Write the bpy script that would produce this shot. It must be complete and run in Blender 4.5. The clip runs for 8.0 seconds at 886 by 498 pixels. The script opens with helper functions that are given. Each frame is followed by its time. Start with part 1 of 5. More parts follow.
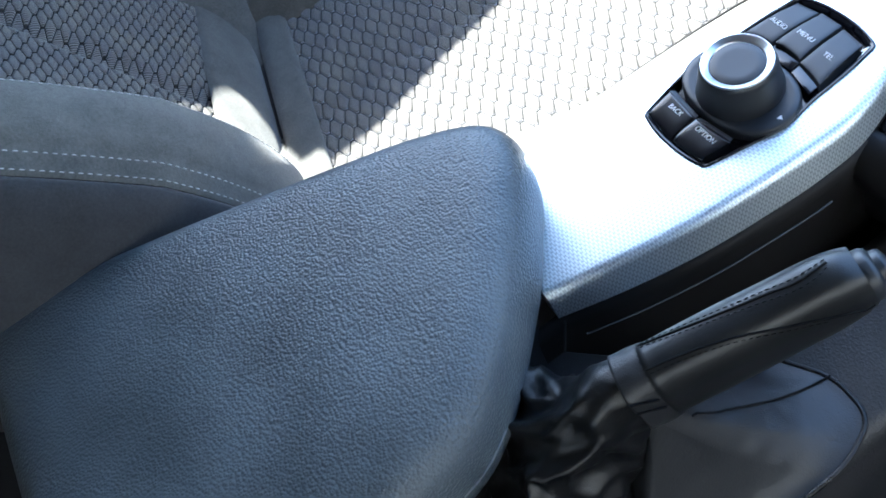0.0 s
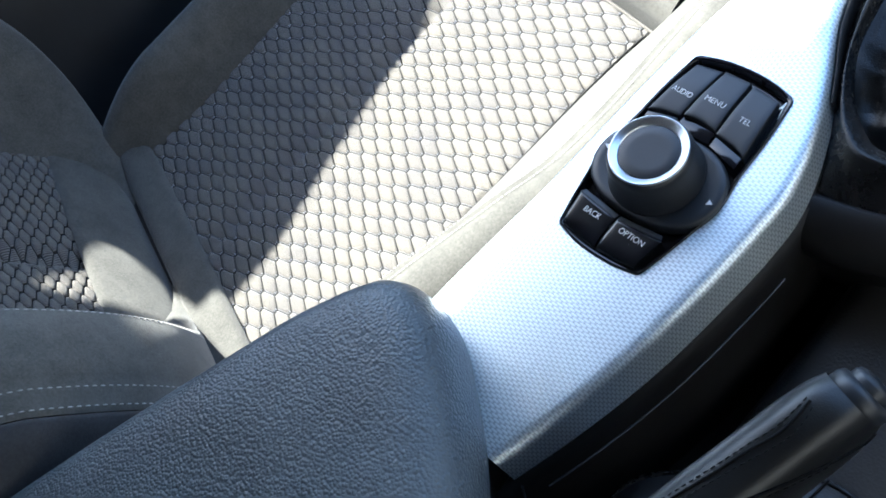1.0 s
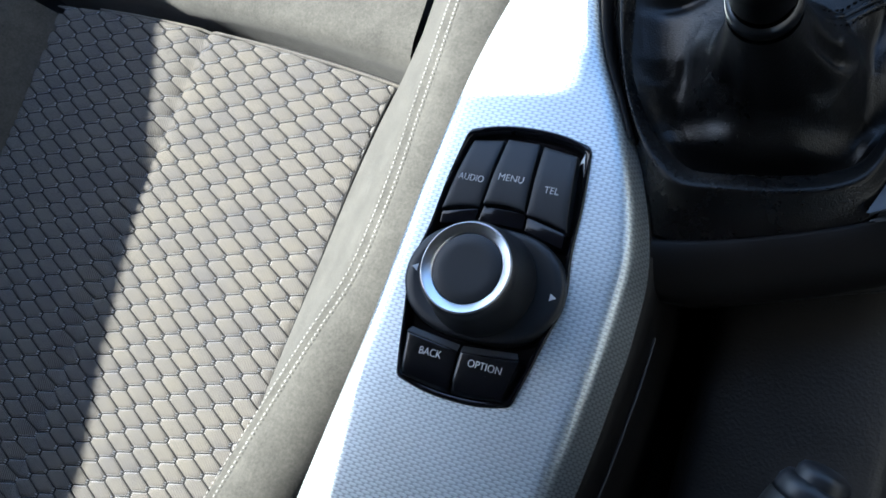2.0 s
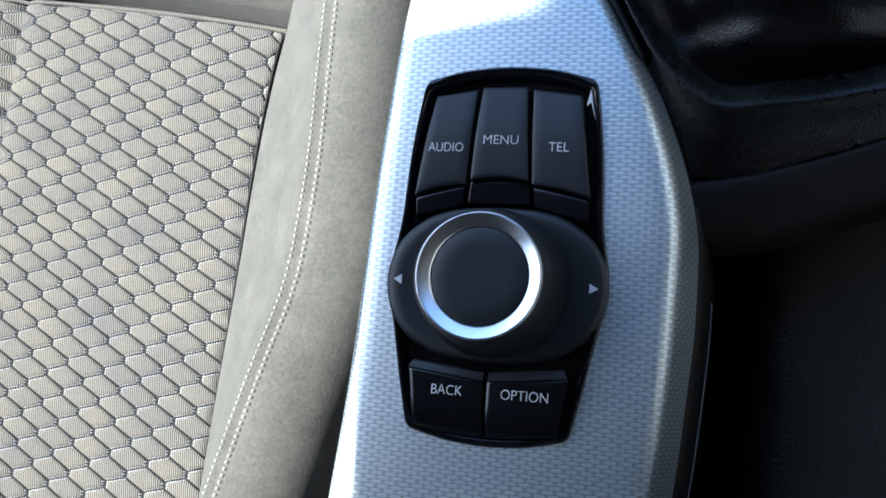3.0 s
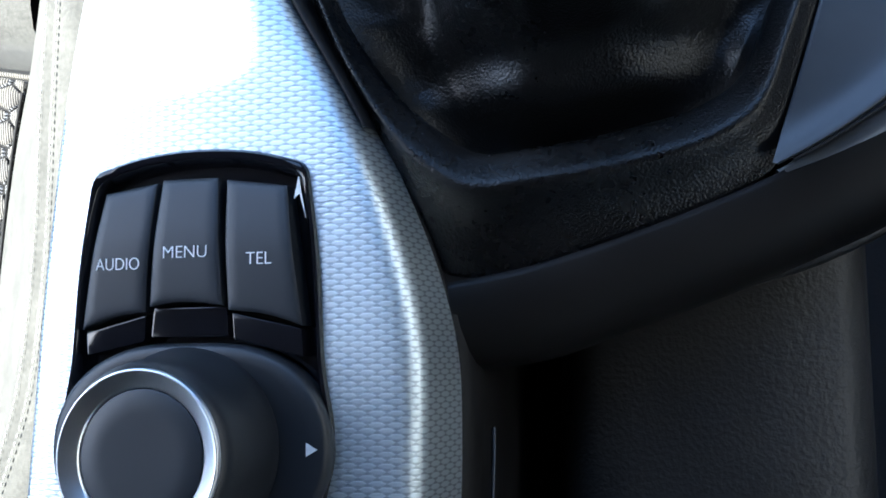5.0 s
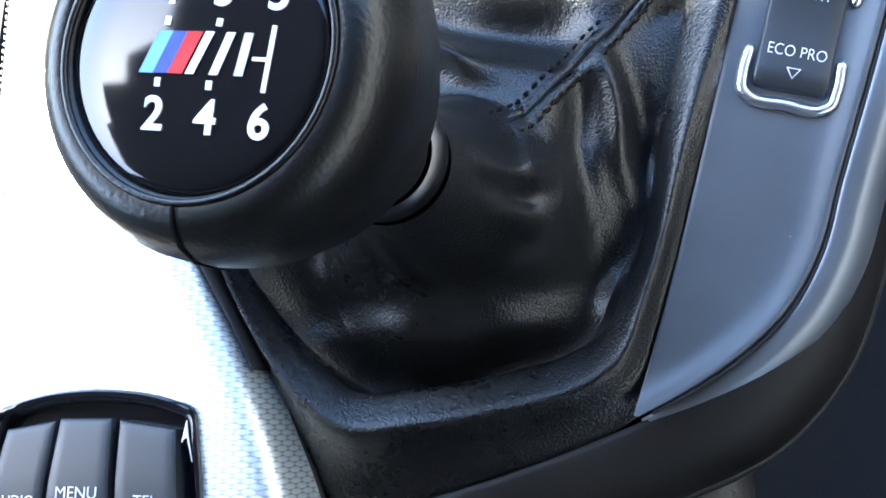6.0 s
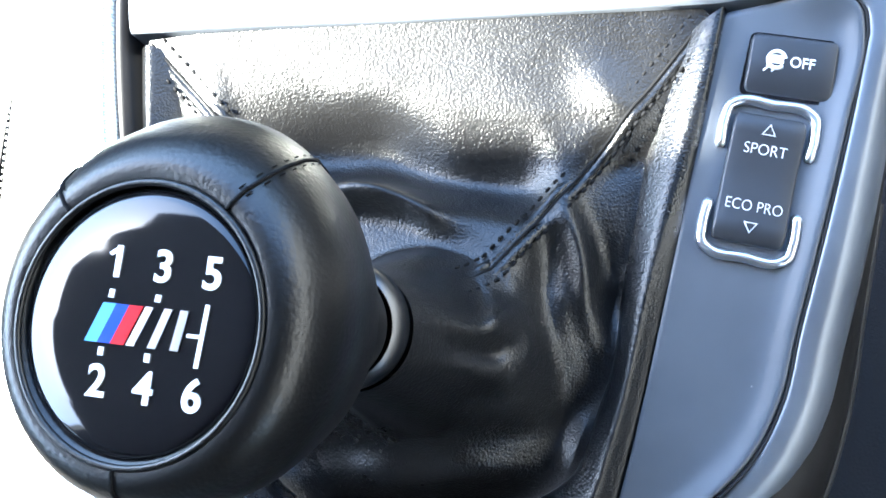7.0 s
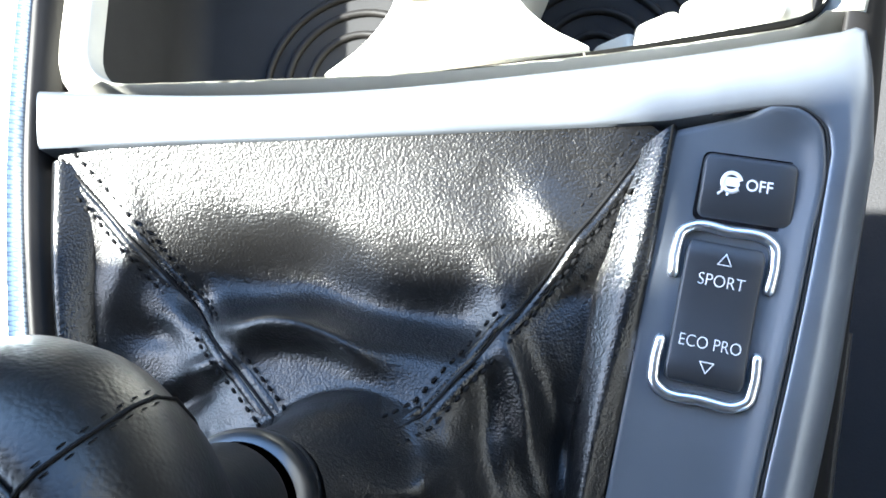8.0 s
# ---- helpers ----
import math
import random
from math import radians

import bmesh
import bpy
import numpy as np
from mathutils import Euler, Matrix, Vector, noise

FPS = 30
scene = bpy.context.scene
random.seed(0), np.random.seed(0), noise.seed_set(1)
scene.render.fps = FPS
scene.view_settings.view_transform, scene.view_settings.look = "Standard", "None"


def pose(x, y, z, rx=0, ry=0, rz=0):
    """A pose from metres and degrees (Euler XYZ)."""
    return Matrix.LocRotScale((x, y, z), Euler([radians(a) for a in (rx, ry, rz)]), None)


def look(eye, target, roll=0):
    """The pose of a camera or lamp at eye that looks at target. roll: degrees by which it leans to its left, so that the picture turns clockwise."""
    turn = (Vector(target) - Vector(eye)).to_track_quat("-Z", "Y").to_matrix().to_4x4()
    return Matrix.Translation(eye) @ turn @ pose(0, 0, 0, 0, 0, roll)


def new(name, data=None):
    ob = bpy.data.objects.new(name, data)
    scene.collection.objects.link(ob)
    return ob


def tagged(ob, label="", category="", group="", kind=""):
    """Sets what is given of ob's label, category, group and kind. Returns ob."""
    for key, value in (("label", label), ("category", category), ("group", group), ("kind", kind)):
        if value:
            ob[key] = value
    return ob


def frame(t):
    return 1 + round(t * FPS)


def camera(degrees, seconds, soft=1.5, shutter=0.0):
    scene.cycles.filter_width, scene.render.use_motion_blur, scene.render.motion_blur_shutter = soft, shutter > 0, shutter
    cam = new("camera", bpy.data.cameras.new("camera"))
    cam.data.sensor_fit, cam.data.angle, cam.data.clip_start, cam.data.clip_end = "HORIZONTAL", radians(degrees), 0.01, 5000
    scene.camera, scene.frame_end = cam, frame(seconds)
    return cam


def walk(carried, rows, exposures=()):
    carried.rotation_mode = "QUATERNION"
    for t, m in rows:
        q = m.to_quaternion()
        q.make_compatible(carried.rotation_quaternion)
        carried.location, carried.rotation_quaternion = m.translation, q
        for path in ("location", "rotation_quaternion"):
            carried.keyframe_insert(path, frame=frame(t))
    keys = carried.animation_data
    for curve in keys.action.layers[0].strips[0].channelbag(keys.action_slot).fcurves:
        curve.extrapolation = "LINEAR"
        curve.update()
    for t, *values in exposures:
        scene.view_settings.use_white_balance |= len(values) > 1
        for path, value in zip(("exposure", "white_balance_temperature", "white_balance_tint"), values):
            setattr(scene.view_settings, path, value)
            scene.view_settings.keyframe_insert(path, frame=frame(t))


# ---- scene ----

# Units in the tables below are millimetres; M turns them into metres.
M = 0.001
# ---- camera and walk ----
cam = camera(52.0, 8.0, soft=1.7)
PATH = [
    (0.0, 300.8, -218.2, 451.6, 31.91, 19.48, 58.80),
    (0.5, 266.7, -193.3, 440.8, 31.01, 20.41, 53.93),
    (1.0, 222.5, -153.8, 420.5, 28.72, 22.16, 45.34),
    (1.5, 193.9, -124.8, 403.4, 25.46, 18.41, 34.17),
    (1.7, 180.8, -103.2, 396.5, 23.21, 19.30, 27.44),
    (2.8, 74.2, -39.2, 324.6, 10.30, 16.60, 5.96),
    (3.0, 68.4, -32.1, 308.7, 9.13, 15.33, 4.83),
    (3.5, 64.1, -28.0, 275.8, 8.75, 12.72, 4.65),
    (4.0, 53.0, -23.0, 258.1, 8.13, 11.23, 2.66),
    (4.5, 82.0, -7.0, 229.3, 7.42, 11.03, 0.28),
    (5.0, 115.9, 23.6, 223.2, 6.42, 12.33, -0.59),
    (5.2, 126.8, 39.9, 225.8, 5.91, 12.80, -0.84),
    (6.3, 158.8, 73.5, 236.8, 12.83, 12.37, -0.08),
    (6.5, 162.1, 78.8, 238.0, 13.29, 12.59, -0.14),
    (7.0, 167.3, 92.5, 245.8, 14.33, 13.18, -0.47),
    (7.5, 174.2, 108.6, 241.2, 15.03, 12.95, -0.99),
    (8.0, 179.0, 123.1, 228.0, 16.73, 12.47, -1.16),
]
EXPOSURES = [(t, e + 2.25, k, 3) for t, e, k in ((0.0, 1.40, 5400), (0.5, 1.22, 5550), (1.0, 0.73, 5600), (1.5, 0.15, 5600), (2.8, -0.18, 5500), (4.5, 0.05, 5450), (5.2, 0.84, 5450), (6.3, 2.08, 5750), (7.0, 2.32, 5700), (7.5, 2.15, 5600), (8.0, 1.57, 5700))]
walk(cam, [(t, pose(x * M, y * M, z * M, a, b, c)) for t, x, y, z, a, b, c in PATH], EXPOSURES)

# ---- world and sun ----
SUN_TO = Vector((-1.0, 0.12, 1.09)).normalized()
world = bpy.data.worlds.new("sky")
scene.world = world
world.use_nodes = True
wn = world.node_tree.nodes
sky = wn.new("ShaderNodeTexSky")
sky.sky_type = "NISHITA"
sky.sun_disc = False
sky.dust_density = 1.0
sky.sun_elevation = math.asin(SUN_TO.z)
sky.sun_rotation = math.atan2(SUN_TO.x, SUN_TO.y)
world.node_tree.links.new(sky.outputs[0], wn["Background"].inputs[0])
wn["Background"].inputs[1].default_value = 0.12
sun = new("sun", bpy.data.lights.new("sun", "SUN"))
sun.data.energy = 5.0
sun.data.angle = radians(0.9)
sun.data.color = (1.0, 0.90, 0.76)
sun.matrix_world = look(SUN_TO * 3, (0, 0, 0))


# ---- materials ----
class Nodes:
    """Short hand for building a node material."""

    def __init__(self, name):
        self.mat = bpy.data.materials.new(name)
        self.mat.use_nodes = True
        self.tree = self.mat.node_tree
        self.bsdf = self.tree.nodes["Principled BSDF"]
        self.co = self.tree.nodes.new("ShaderNodeTexCoord").outputs["Object"]

    def put(self, socket, value):
        if isinstance(value, bpy.types.NodeSocket):
            self.tree.links.new(value, socket)
        else:
            socket.default_value = value

    def math(self, op, a, b=0.0, c=0.0):
        n = self.tree.nodes.new("ShaderNodeMath")
        n.operation = op
        for s, v in zip(n.inputs, (a, b, c)):
            self.put(s, v)
        return n.outputs[0]

    def vmath(self, op, a, b):
        n = self.tree.nodes.new("ShaderNodeVectorMath")
        n.operation = op
        self.put(n.inputs[0], a)
        self.put(n.inputs[1], b)
        return n.outputs[0]

    def noise(self, scale, detail=3.0, rough=0.55, co=None):
        n = self.tree.nodes.new("ShaderNodeTexNoise")
        self.put(n.inputs["Vector"], co or self.co)
        n.inputs["Scale"].default_value = scale
        n.inputs["Detail"].default_value = detail
        n.inputs["Roughness"].default_value = rough
        return n.outputs["Fac"]

    def shift(self, scale):
        n = self.tree.nodes.new("ShaderNodeTexNoise")
        self.put(n.inputs["Vector"], self.co)
        n.inputs["Scale"].default_value = scale
        return n.outputs["Color"]

    def voronoi(self, scale, randomness=1.0, feature="F1", co=None):
        n = self.tree.nodes.new("ShaderNodeTexVoronoi")
        n.feature = feature
        self.put(n.inputs["Vector"], co or self.co)
        n.inputs["Scale"].default_value = scale
        n.inputs["Randomness"].default_value = randomness
        return n.outputs["Distance"]

    def span(self, v, a, b, lo=0.0, hi=1.0):
        n = self.tree.nodes.new("ShaderNodeMapRange")
        for s, x in zip(n.inputs, (v, a, b, lo, hi)):
            self.put(s, x)
        return n.outputs[0]

    def mix(self, f, a, b):
        n = self.tree.nodes.new("ShaderNodeMix")
        n.data_type = "RGBA"
        self.put(n.inputs["Factor"], f)
        self.put(n.inputs["A"], (*a, 1) if isinstance(a, tuple) else a)
        self.put(n.inputs["B"], (*b, 1) if isinstance(b, tuple) else b)
        return n.outputs["Result"]

    def bump(self, height, strength, distance, normal=None):
        n = self.tree.nodes.new("ShaderNodeBump")
        n.inputs["Strength"].default_value = strength
        n.inputs["Distance"].default_value = distance
        self.put(n.inputs["Height"], height)
        if normal:
            self.put(n.inputs["Normal"], normal)
        return n.outputs[0]

    def done(self, color, rough, metal=0.0, normal=None, **more):
        self.put(self.bsdf.inputs["Base Color"], (*color, 1) if isinstance(color, tuple) else color)
        self.put(self.bsdf.inputs["Roughness"], rough)
        self.put(self.bsdf.inputs["Metallic"], metal)
        if normal:
            self.put(self.bsdf.inputs["Normal"], normal)
        for key, v in more.items():
            self.put(self.bsdf.inputs[key.replace("_", " ")], v)
        return self.mat


def plain(name, color, rough, metal=0.0, vary=0.25, grain=900.0, depth=0.00008, dust=0.0, **more):
    """A surface with faint blotches, fine grain and some dust."""
    n = Nodes(name)
    big = n.noise(18.0, 4.0)
    fine = n.noise(grain, 2.0)
    lo = tuple(c * (1 - vary) for c in color)
    hi = tuple(min(1, c * (1 + vary)) for c in color)
    r = n.span(big, 0.3, 0.7, rough * 0.88, min(1, rough * 1.12))
    base = n.mix(n.span(big, 0.3, 0.7), lo, hi)
    if dust:
        # sparse flecks of dust and lint
        fleck = n.math("LESS_THAN", n.voronoi(170.0, 1.0), n.math("MULTIPLY", n.span(n.noise(60.0, 2.0), 0.55, 0.8), 0.09))
        base = n.mix(n.math("MULTIPLY", fleck, dust), base, (0.42, 0.42, 0.40))
    return n.done(base, r, metal, n.bump(fine, 0.35, depth), **more)


def leather(name, color, rough, scale, depth, pebble=0.7, crinkle=0.9, crumple=0.0, **more):
    """Grained leather: small cells with creases between, broad wear, and patches of crumpled skin."""
    n = Nodes(name)
    warp = n.noise(scale * 0.25, 2.0)
    cell = n.voronoi(scale, 1.0, "F1")
    crease = n.noise(scale * 0.6, 4.0, 0.65)
    h = n.math("ADD", n.math("MULTIPLY", cell, -pebble), n.math("MULTIPLY", crease, crinkle))
    wear = n.noise(14.0, 4.0)
    lo = tuple(c * 0.75 for c in color)
    hi = tuple(min(1, c * 1.35) for c in color)
    r = n.math("ADD", n.span(wear, 0.3, 0.7, rough * 0.85, rough * 1.15), n.math("MULTIPLY", warp, 0.06))
    nrm = n.bump(h, 0.8, depth)
    if crumple:
        swirl = n.vmath("ADD", n.co, n.vmath("MULTIPLY", n.shift(60.0), (0.006, 0.006, 0.006)))
        fold = n.math("ABSOLUTE", n.math("SUBTRACT", n.noise(70.0, 0.0, 0.5, swirl), 0.5))
        small = n.math("ABSOLUTE", n.math("SUBTRACT", n.noise(190.0, 0.0, 0.5, swirl), 0.5))
        patch = n.span(n.noise(26.0, 2.0), 0.48, 0.78)
        rough_skin = n.math("ADD", n.span(fold, 0.0, 0.12), n.math("MULTIPLY", n.span(small, 0.0, 0.14), 0.45))
        nrm = n.bump(n.math("MULTIPLY", rough_skin, patch), 0.8, crumple, nrm)
    return n.done(n.mix(n.span(wear, 0.3, 0.7), lo, hi), r, 0.0, nrm, **more)


def scales():
    """Anodised aluminium pressed with small staggered scales, laid out along the sheet's own width."""
    n = Nodes("patterned_aluminium")
    uv = n.tree.nodes.new("ShaderNodeUVMap")
    uv.uv_map = "sheet"
    sep = n.tree.nodes.new("ShaderNodeSeparateXYZ")
    n.put(sep.inputs[0], uv.outputs[0])
    su, sv = n.math("MULTIPLY", sep.outputs[0], 1 / 0.0050), n.math("MULTIPLY", sep.outputs[1], 1 / 0.0029)

    def lens(du, dv):
        """A low lens with pointed ends in every cell of a lattice moved by half a cell."""
        u = n.math("SUBTRACT", n.math("FRACT", n.math("ADD", su, du)), 0.5)
        v = n.math("SUBTRACT", n.math("FRACT", n.math("ADD", sv, dv)), 0.5)
        au, av = n.math("ABSOLUTE", u), n.math("ABSOLUTE", v)
        hexa = n.math("MAXIMUM", n.math("MULTIPLY", av, 3.1), n.math("ADD", n.math("MULTIPLY", au, 1.5), n.math("MULTIPLY", av, 1.55)))
        return hexa, v

    a, va = lens(0.0, 0.0)
    b, vb = lens(0.5, 0.5)
    cell = n.math("MINIMUM", a, b)
    first = n.math("LESS_THAN", a, b)
    v = n.math("ADD", n.math("MULTIPLY", first, va), n.math("MULTIPLY", n.math("SUBTRACT", 1.0, first), vb))
    h = n.math("ADD", n.span(cell, 0.45, 0.82, 1.0, 0.0), n.math("MULTIPLY", v, 0.5))
    fine = n.noise(2500.0, 2.0)
    wear = n.noise(25.0, 4.0)
    nrm = n.bump(h, 0.30, 0.00014)
    nrm = n.bump(fine, 0.15, 0.00003, nrm)
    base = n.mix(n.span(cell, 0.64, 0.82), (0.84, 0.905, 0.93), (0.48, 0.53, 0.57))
    return n.done(base, n.span(wear, 0.3, 0.7, 0.42, 0.48), 0.95, nrm)


def cloth(name, color, ribs, dark=0.5, rise=0.00025, axis=0):
    """Ribbed woven cloth; ribs run along y, or along x for axis 1."""
    n = Nodes(name)
    sep = n.tree.nodes.new("ShaderNodeSeparateXYZ")
    n.put(sep.inputs[0], n.co)
    across = n.math("ADD", n.math("MULTIPLY", sep.outputs[axis], ribs), n.math("ADD", n.math("MULTIPLY", sep.outputs[1 - axis], ribs * 0.10), n.math("MULTIPLY", n.noise(90.0, 2.0), 1.3)))
    wave = n.math("MULTIPLY", n.math("ABSOLUTE", n.math("SUBTRACT", n.math("FRACT", across), 0.5)), 2.0)
    fine = n.noise(1400.0, 2.0)
    big = n.noise(34.0, 4.0)
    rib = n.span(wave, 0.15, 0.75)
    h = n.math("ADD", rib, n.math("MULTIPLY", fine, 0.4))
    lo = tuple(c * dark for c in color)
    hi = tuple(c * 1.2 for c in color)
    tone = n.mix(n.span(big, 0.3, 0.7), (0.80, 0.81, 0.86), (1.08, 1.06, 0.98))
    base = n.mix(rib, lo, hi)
    m = n.tree.nodes.new("ShaderNodeMix")
    m.data_type, m.blend_type = "RGBA", "MULTIPLY"
    m.inputs["Factor"].default_value = 1.0
    n.put(m.inputs["A"], base)
    n.put(m.inputs["B"], tone)
    return n.done(m.outputs["Result"], 0.95, 0.0, n.bump(h, 0.6, rise), Sheen_Weight=0.1)


def suede_cloth(name, color):
    """Napped suede: brushed patches, fine speckle and worn marks."""
    n = Nodes(name)
    nap = n.noise(42.0, 6.0, 0.72)
    speck = n.noise(520.0, 3.0, 0.7)
    fine = n.noise(1800.0, 2.0)
    big = n.noise(9.0, 3.0)
    f = n.math("ADD", n.math("MULTIPLY", nap, 0.45), n.math("ADD", n.math("MULTIPLY", big, 0.15), n.math("MULTIPLY", speck, 0.40)))
    lo = tuple(c * 0.55 for c in color)
    hi = tuple(c * 1.4 for c in color)
    h = n.math("ADD", fine, n.math("MULTIPLY", speck, 1.2))
    return n.done(n.mix(n.span(f, 0.36, 0.64), lo, hi), 0.95, 0.0, n.bump(h, 0.5, 0.0003), Sheen_Weight=0.2)


TRIM = scales()
SUEDE = suede_cloth("grey_suede", (0.071, 0.068, 0.060))
# darker copy of the suede: shade on the backrest's outer side, put into colour
SUEDE_SHADED = suede_cloth("shaded_suede", (0.026, 0.026, 0.029))
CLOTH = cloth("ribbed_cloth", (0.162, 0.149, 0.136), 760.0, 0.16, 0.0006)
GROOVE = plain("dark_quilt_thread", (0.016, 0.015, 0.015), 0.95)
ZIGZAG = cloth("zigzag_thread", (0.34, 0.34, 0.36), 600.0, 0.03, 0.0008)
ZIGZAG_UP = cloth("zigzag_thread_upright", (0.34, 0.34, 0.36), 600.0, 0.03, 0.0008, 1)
THREAD = plain("pale_thread", (0.42, 0.41, 0.39), 0.8)
DARK_THREAD = plain("black_thread", (0.005, 0.005, 0.0055), 0.8, Specular_IOR_Level=0.12)
VINYL = leather("armrest_vinyl", (0.066, 0.077, 0.085), 0.36, 570.0, 0.00062, 1.1, 0.40)
LEATHER = leather("black_leather", (0.0045, 0.0045, 0.0047), 0.25, 1400.0, 0.00021, Specular_IOR_Level=0.46)
CRUMPLED = leather("crumpled_black_leather", (0.0065, 0.0064, 0.0065), 0.28, 1400.0, 0.00021, crumple=0.00018, Specular_IOR_Level=0.46)
GRIP = leather("grip_leather", (0.0062, 0.0062, 0.0064), 0.36, 1300.0, 0.00007, Specular_IOR_Level=0.40)
BRAKE_SKIN = leather("brake_boot_leather", (0.016, 0.016, 0.017), 0.40, 1100.0, 0.00016, crumple=0.0003, Specular_IOR_Level=0.5)
BRAKE_GRIP = leather("brake_grip_leather", (0.0115, 0.0117, 0.0120), 0.35, 1300.0, 0.00007, Specular_IOR_Level=0.42)
PLASTIC = plain("soft_black_plastic", (0.0085, 0.0078, 0.0075), 0.5, grain=1500.0, Specular_IOR_Level=0.2)
TEXTURED = plain("grained_black_plastic", (0.023, 0.022, 0.0215), 0.44, grain=620.0, depth=0.0012, Specular_IOR_Level=0.5)
PANEL = plain("satin_slate_plastic", (0.059, 0.067, 0.080), 0.36, grain=1800.0, depth=0.00004, dust=0.7)
BAR = plain("satin_slate_lacquer", (0.125, 0.138, 0.158), 0.34, metal=0.5, grain=2200.0, depth=0.00003, dust=0.7)
GLOSS = plain("piano_black", (0.006, 0.006, 0.008), 0.10, grain=200.0, depth=0.00001, dust=0.4)
KEY_GLOSS = plain("dark_gloss_key", (0.005, 0.0055, 0.007), 0.22, grain=1200.0, depth=0.00001, dust=0.3)
BUTTON = plain("satin_black_button", (0.016, 0.018, 0.022), 0.43, grain=2500.0, depth=0.00003, dust=0.3)
RUBBER = plain("black_rubber", (0.005, 0.005, 0.006), 0.8)
CHROME = plain("satin_chrome", (0.86, 0.87, 0.89), 0.30, metal=1.0, vary=0.05, grain=300.0, depth=0.00001)
DARK_CHROME = plain("dark_satin_chrome", (0.09, 0.092, 0.096), 0.36, metal=1.0, vary=0.08, grain=300.0, depth=0.00001)
WHITE = plain("white_print", (0.80, 0.80, 0.80), 0.5, vary=0.04)
CARPET = plain("dark_carpet", (0.02, 0.02, 0.022), 0.95, grain=500.0, depth=0.002)
LINING = plain("dark_lining", (0.09, 0.09, 0.095), 0.95)
SKIN = plain("dark_door_lining", (0.03, 0.03, 0.032), 0.7)
BLUE_LIGHT = plain("light_blue_enamel", (0.12, 0.36, 0.66), 0.2, vary=0.03)
BLUE_DARK = plain("dark_blue_enamel", (0.02, 0.06, 0.34), 0.2, vary=0.03)
RED = plain("red_enamel", (0.60, 0.02, 0.03), 0.2, vary=0.03)
CLEAR_BLACK = plain("emblem_black", (0.008, 0.008, 0.009), 0.07, grain=150.0, depth=0.000005)
STONE = plain("pale_plastic", (0.46, 0.45, 0.40), 0.45)


# ---- mesh helpers ----
def mesh_of(name, verts, faces, mat, smooth=True):
    me = bpy.data.meshes.new(name)
    me.from_pydata([tuple(v) for v in verts], [], faces)
    me.materials.append(mat)
    me.polygons.foreach_set("use_smooth", [smooth] * len(me.polygons))
    me.update()
    return me


def part(name, me, parent=None, label=""):
    """Links a mesh as one object, under a thing or part where one is given."""
    ob = new(name, me)
    if parent is not None:
        ob.parent = parent
    return tagged(ob, label) if label else ob


def thing(name, label, category, at=(0, 0, 0), group="", kind=""):
    """An empty at the base of a thing, which parents its parts."""
    ob = new(name)
    ob.empty_display_size = 0.01
    ob.location = at
    return tagged(ob, label, category, group, kind)


def under(ob, parent):
    """Parents a built object, leaving it where it stands."""
    ob.parent = parent
    ob.matrix_parent_inverse = Matrix.Translation(parent.location).inverted()
    return ob


def add(name, me, parent, label=""):
    ob = part(name, me, None, label)
    return under(ob, parent)


def shade_sharp(me, angle=40.0):
    bm = bmesh.new()
    bm.from_mesh(me)
    for e in bm.edges:
        e.smooth = not (len(e.link_faces) == 2 and e.calc_face_angle(0) > radians(angle))
    bm.to_mesh(me)
    bm.free()
    return me


def grid(name, rows, mat, close_u=False, close_v=False, solid=0.0, caps=False):
    """A mesh over rows of points of equal length. solid: thickness below, by normals, in metres."""
    nv, nu = len(rows), len(rows[0])
    verts = [Vector(p) for r in rows for p in r]
    faces = []
    for j in range(nv if close_v else nv - 1):
        for i in range(nu if close_u else nu - 1):
            a, b = j * nu + i, j * nu + (i + 1) % nu
            c, d = ((j + 1) % nv) * nu + (i + 1) % nu, ((j + 1) % nv) * nu + i
            faces.append((a, b, c, d))
    if caps:
        faces += [tuple(range(nu)), tuple((nv - 1) * nu + i for i in range(nu))]
    me = mesh_of(name, verts, faces, mat)
    if solid:
        bm = bmesh.new()
        bm.from_mesh(me)
        bmesh.ops.solidify(bm, geom=bm.faces[:], thickness=solid)
        bmesh.ops.recalc_face_normals(bm, faces=bm.faces[:])
        bm.to_mesh(me)
        bm.free()
    else:
        bm = bmesh.new()
        bm.from_mesh(me)
        bmesh.ops.recalc_face_normals(bm, faces=bm.faces[:])
        bm.to_mesh(me)
        bm.free()
    return me


def carve(me, cutter):
    """Cuts the closed mesh cutter out of the closed mesh me."""
    a, b = new("carved", me), new("cutter", cutter)
    mod = a.modifiers.new("carve", "BOOLEAN")
    mod.object, mod.operation, mod.solver = b, "DIFFERENCE", "EXACT"
    bpy.context.view_layer.update()
    out = bpy.data.meshes.new_from_object(a.evaluated_get(bpy.context.evaluated_depsgraph_get()))
    for o in (a, b):
        bpy.data.objects.remove(o)
    return shade_sharp(out, 40)


def rounded(points, radii, n=5):
    """A closed outline in the plane with rounded corners."""
    out = []
    pts = [Vector((p[0], p[1])) for p in points]
    if not hasattr(radii, "__len__"):
        radii = [radii] * len(pts)
    for i, p in enumerate(pts):
        a, b = pts[i - 1] - p, pts[(i + 1) % len(pts)] - p
        r = min(radii[i], a.length * 0.45, b.length * 0.45)
        p0, p1 = p + a.normalized() * r, p + b.normalized() * r
        for k in range(n + 1):
            t = k / n
            out.append(p0 * (1 - t) ** 2 + p * 2 * t * (1 - t) + p1 * t * t)
    return out


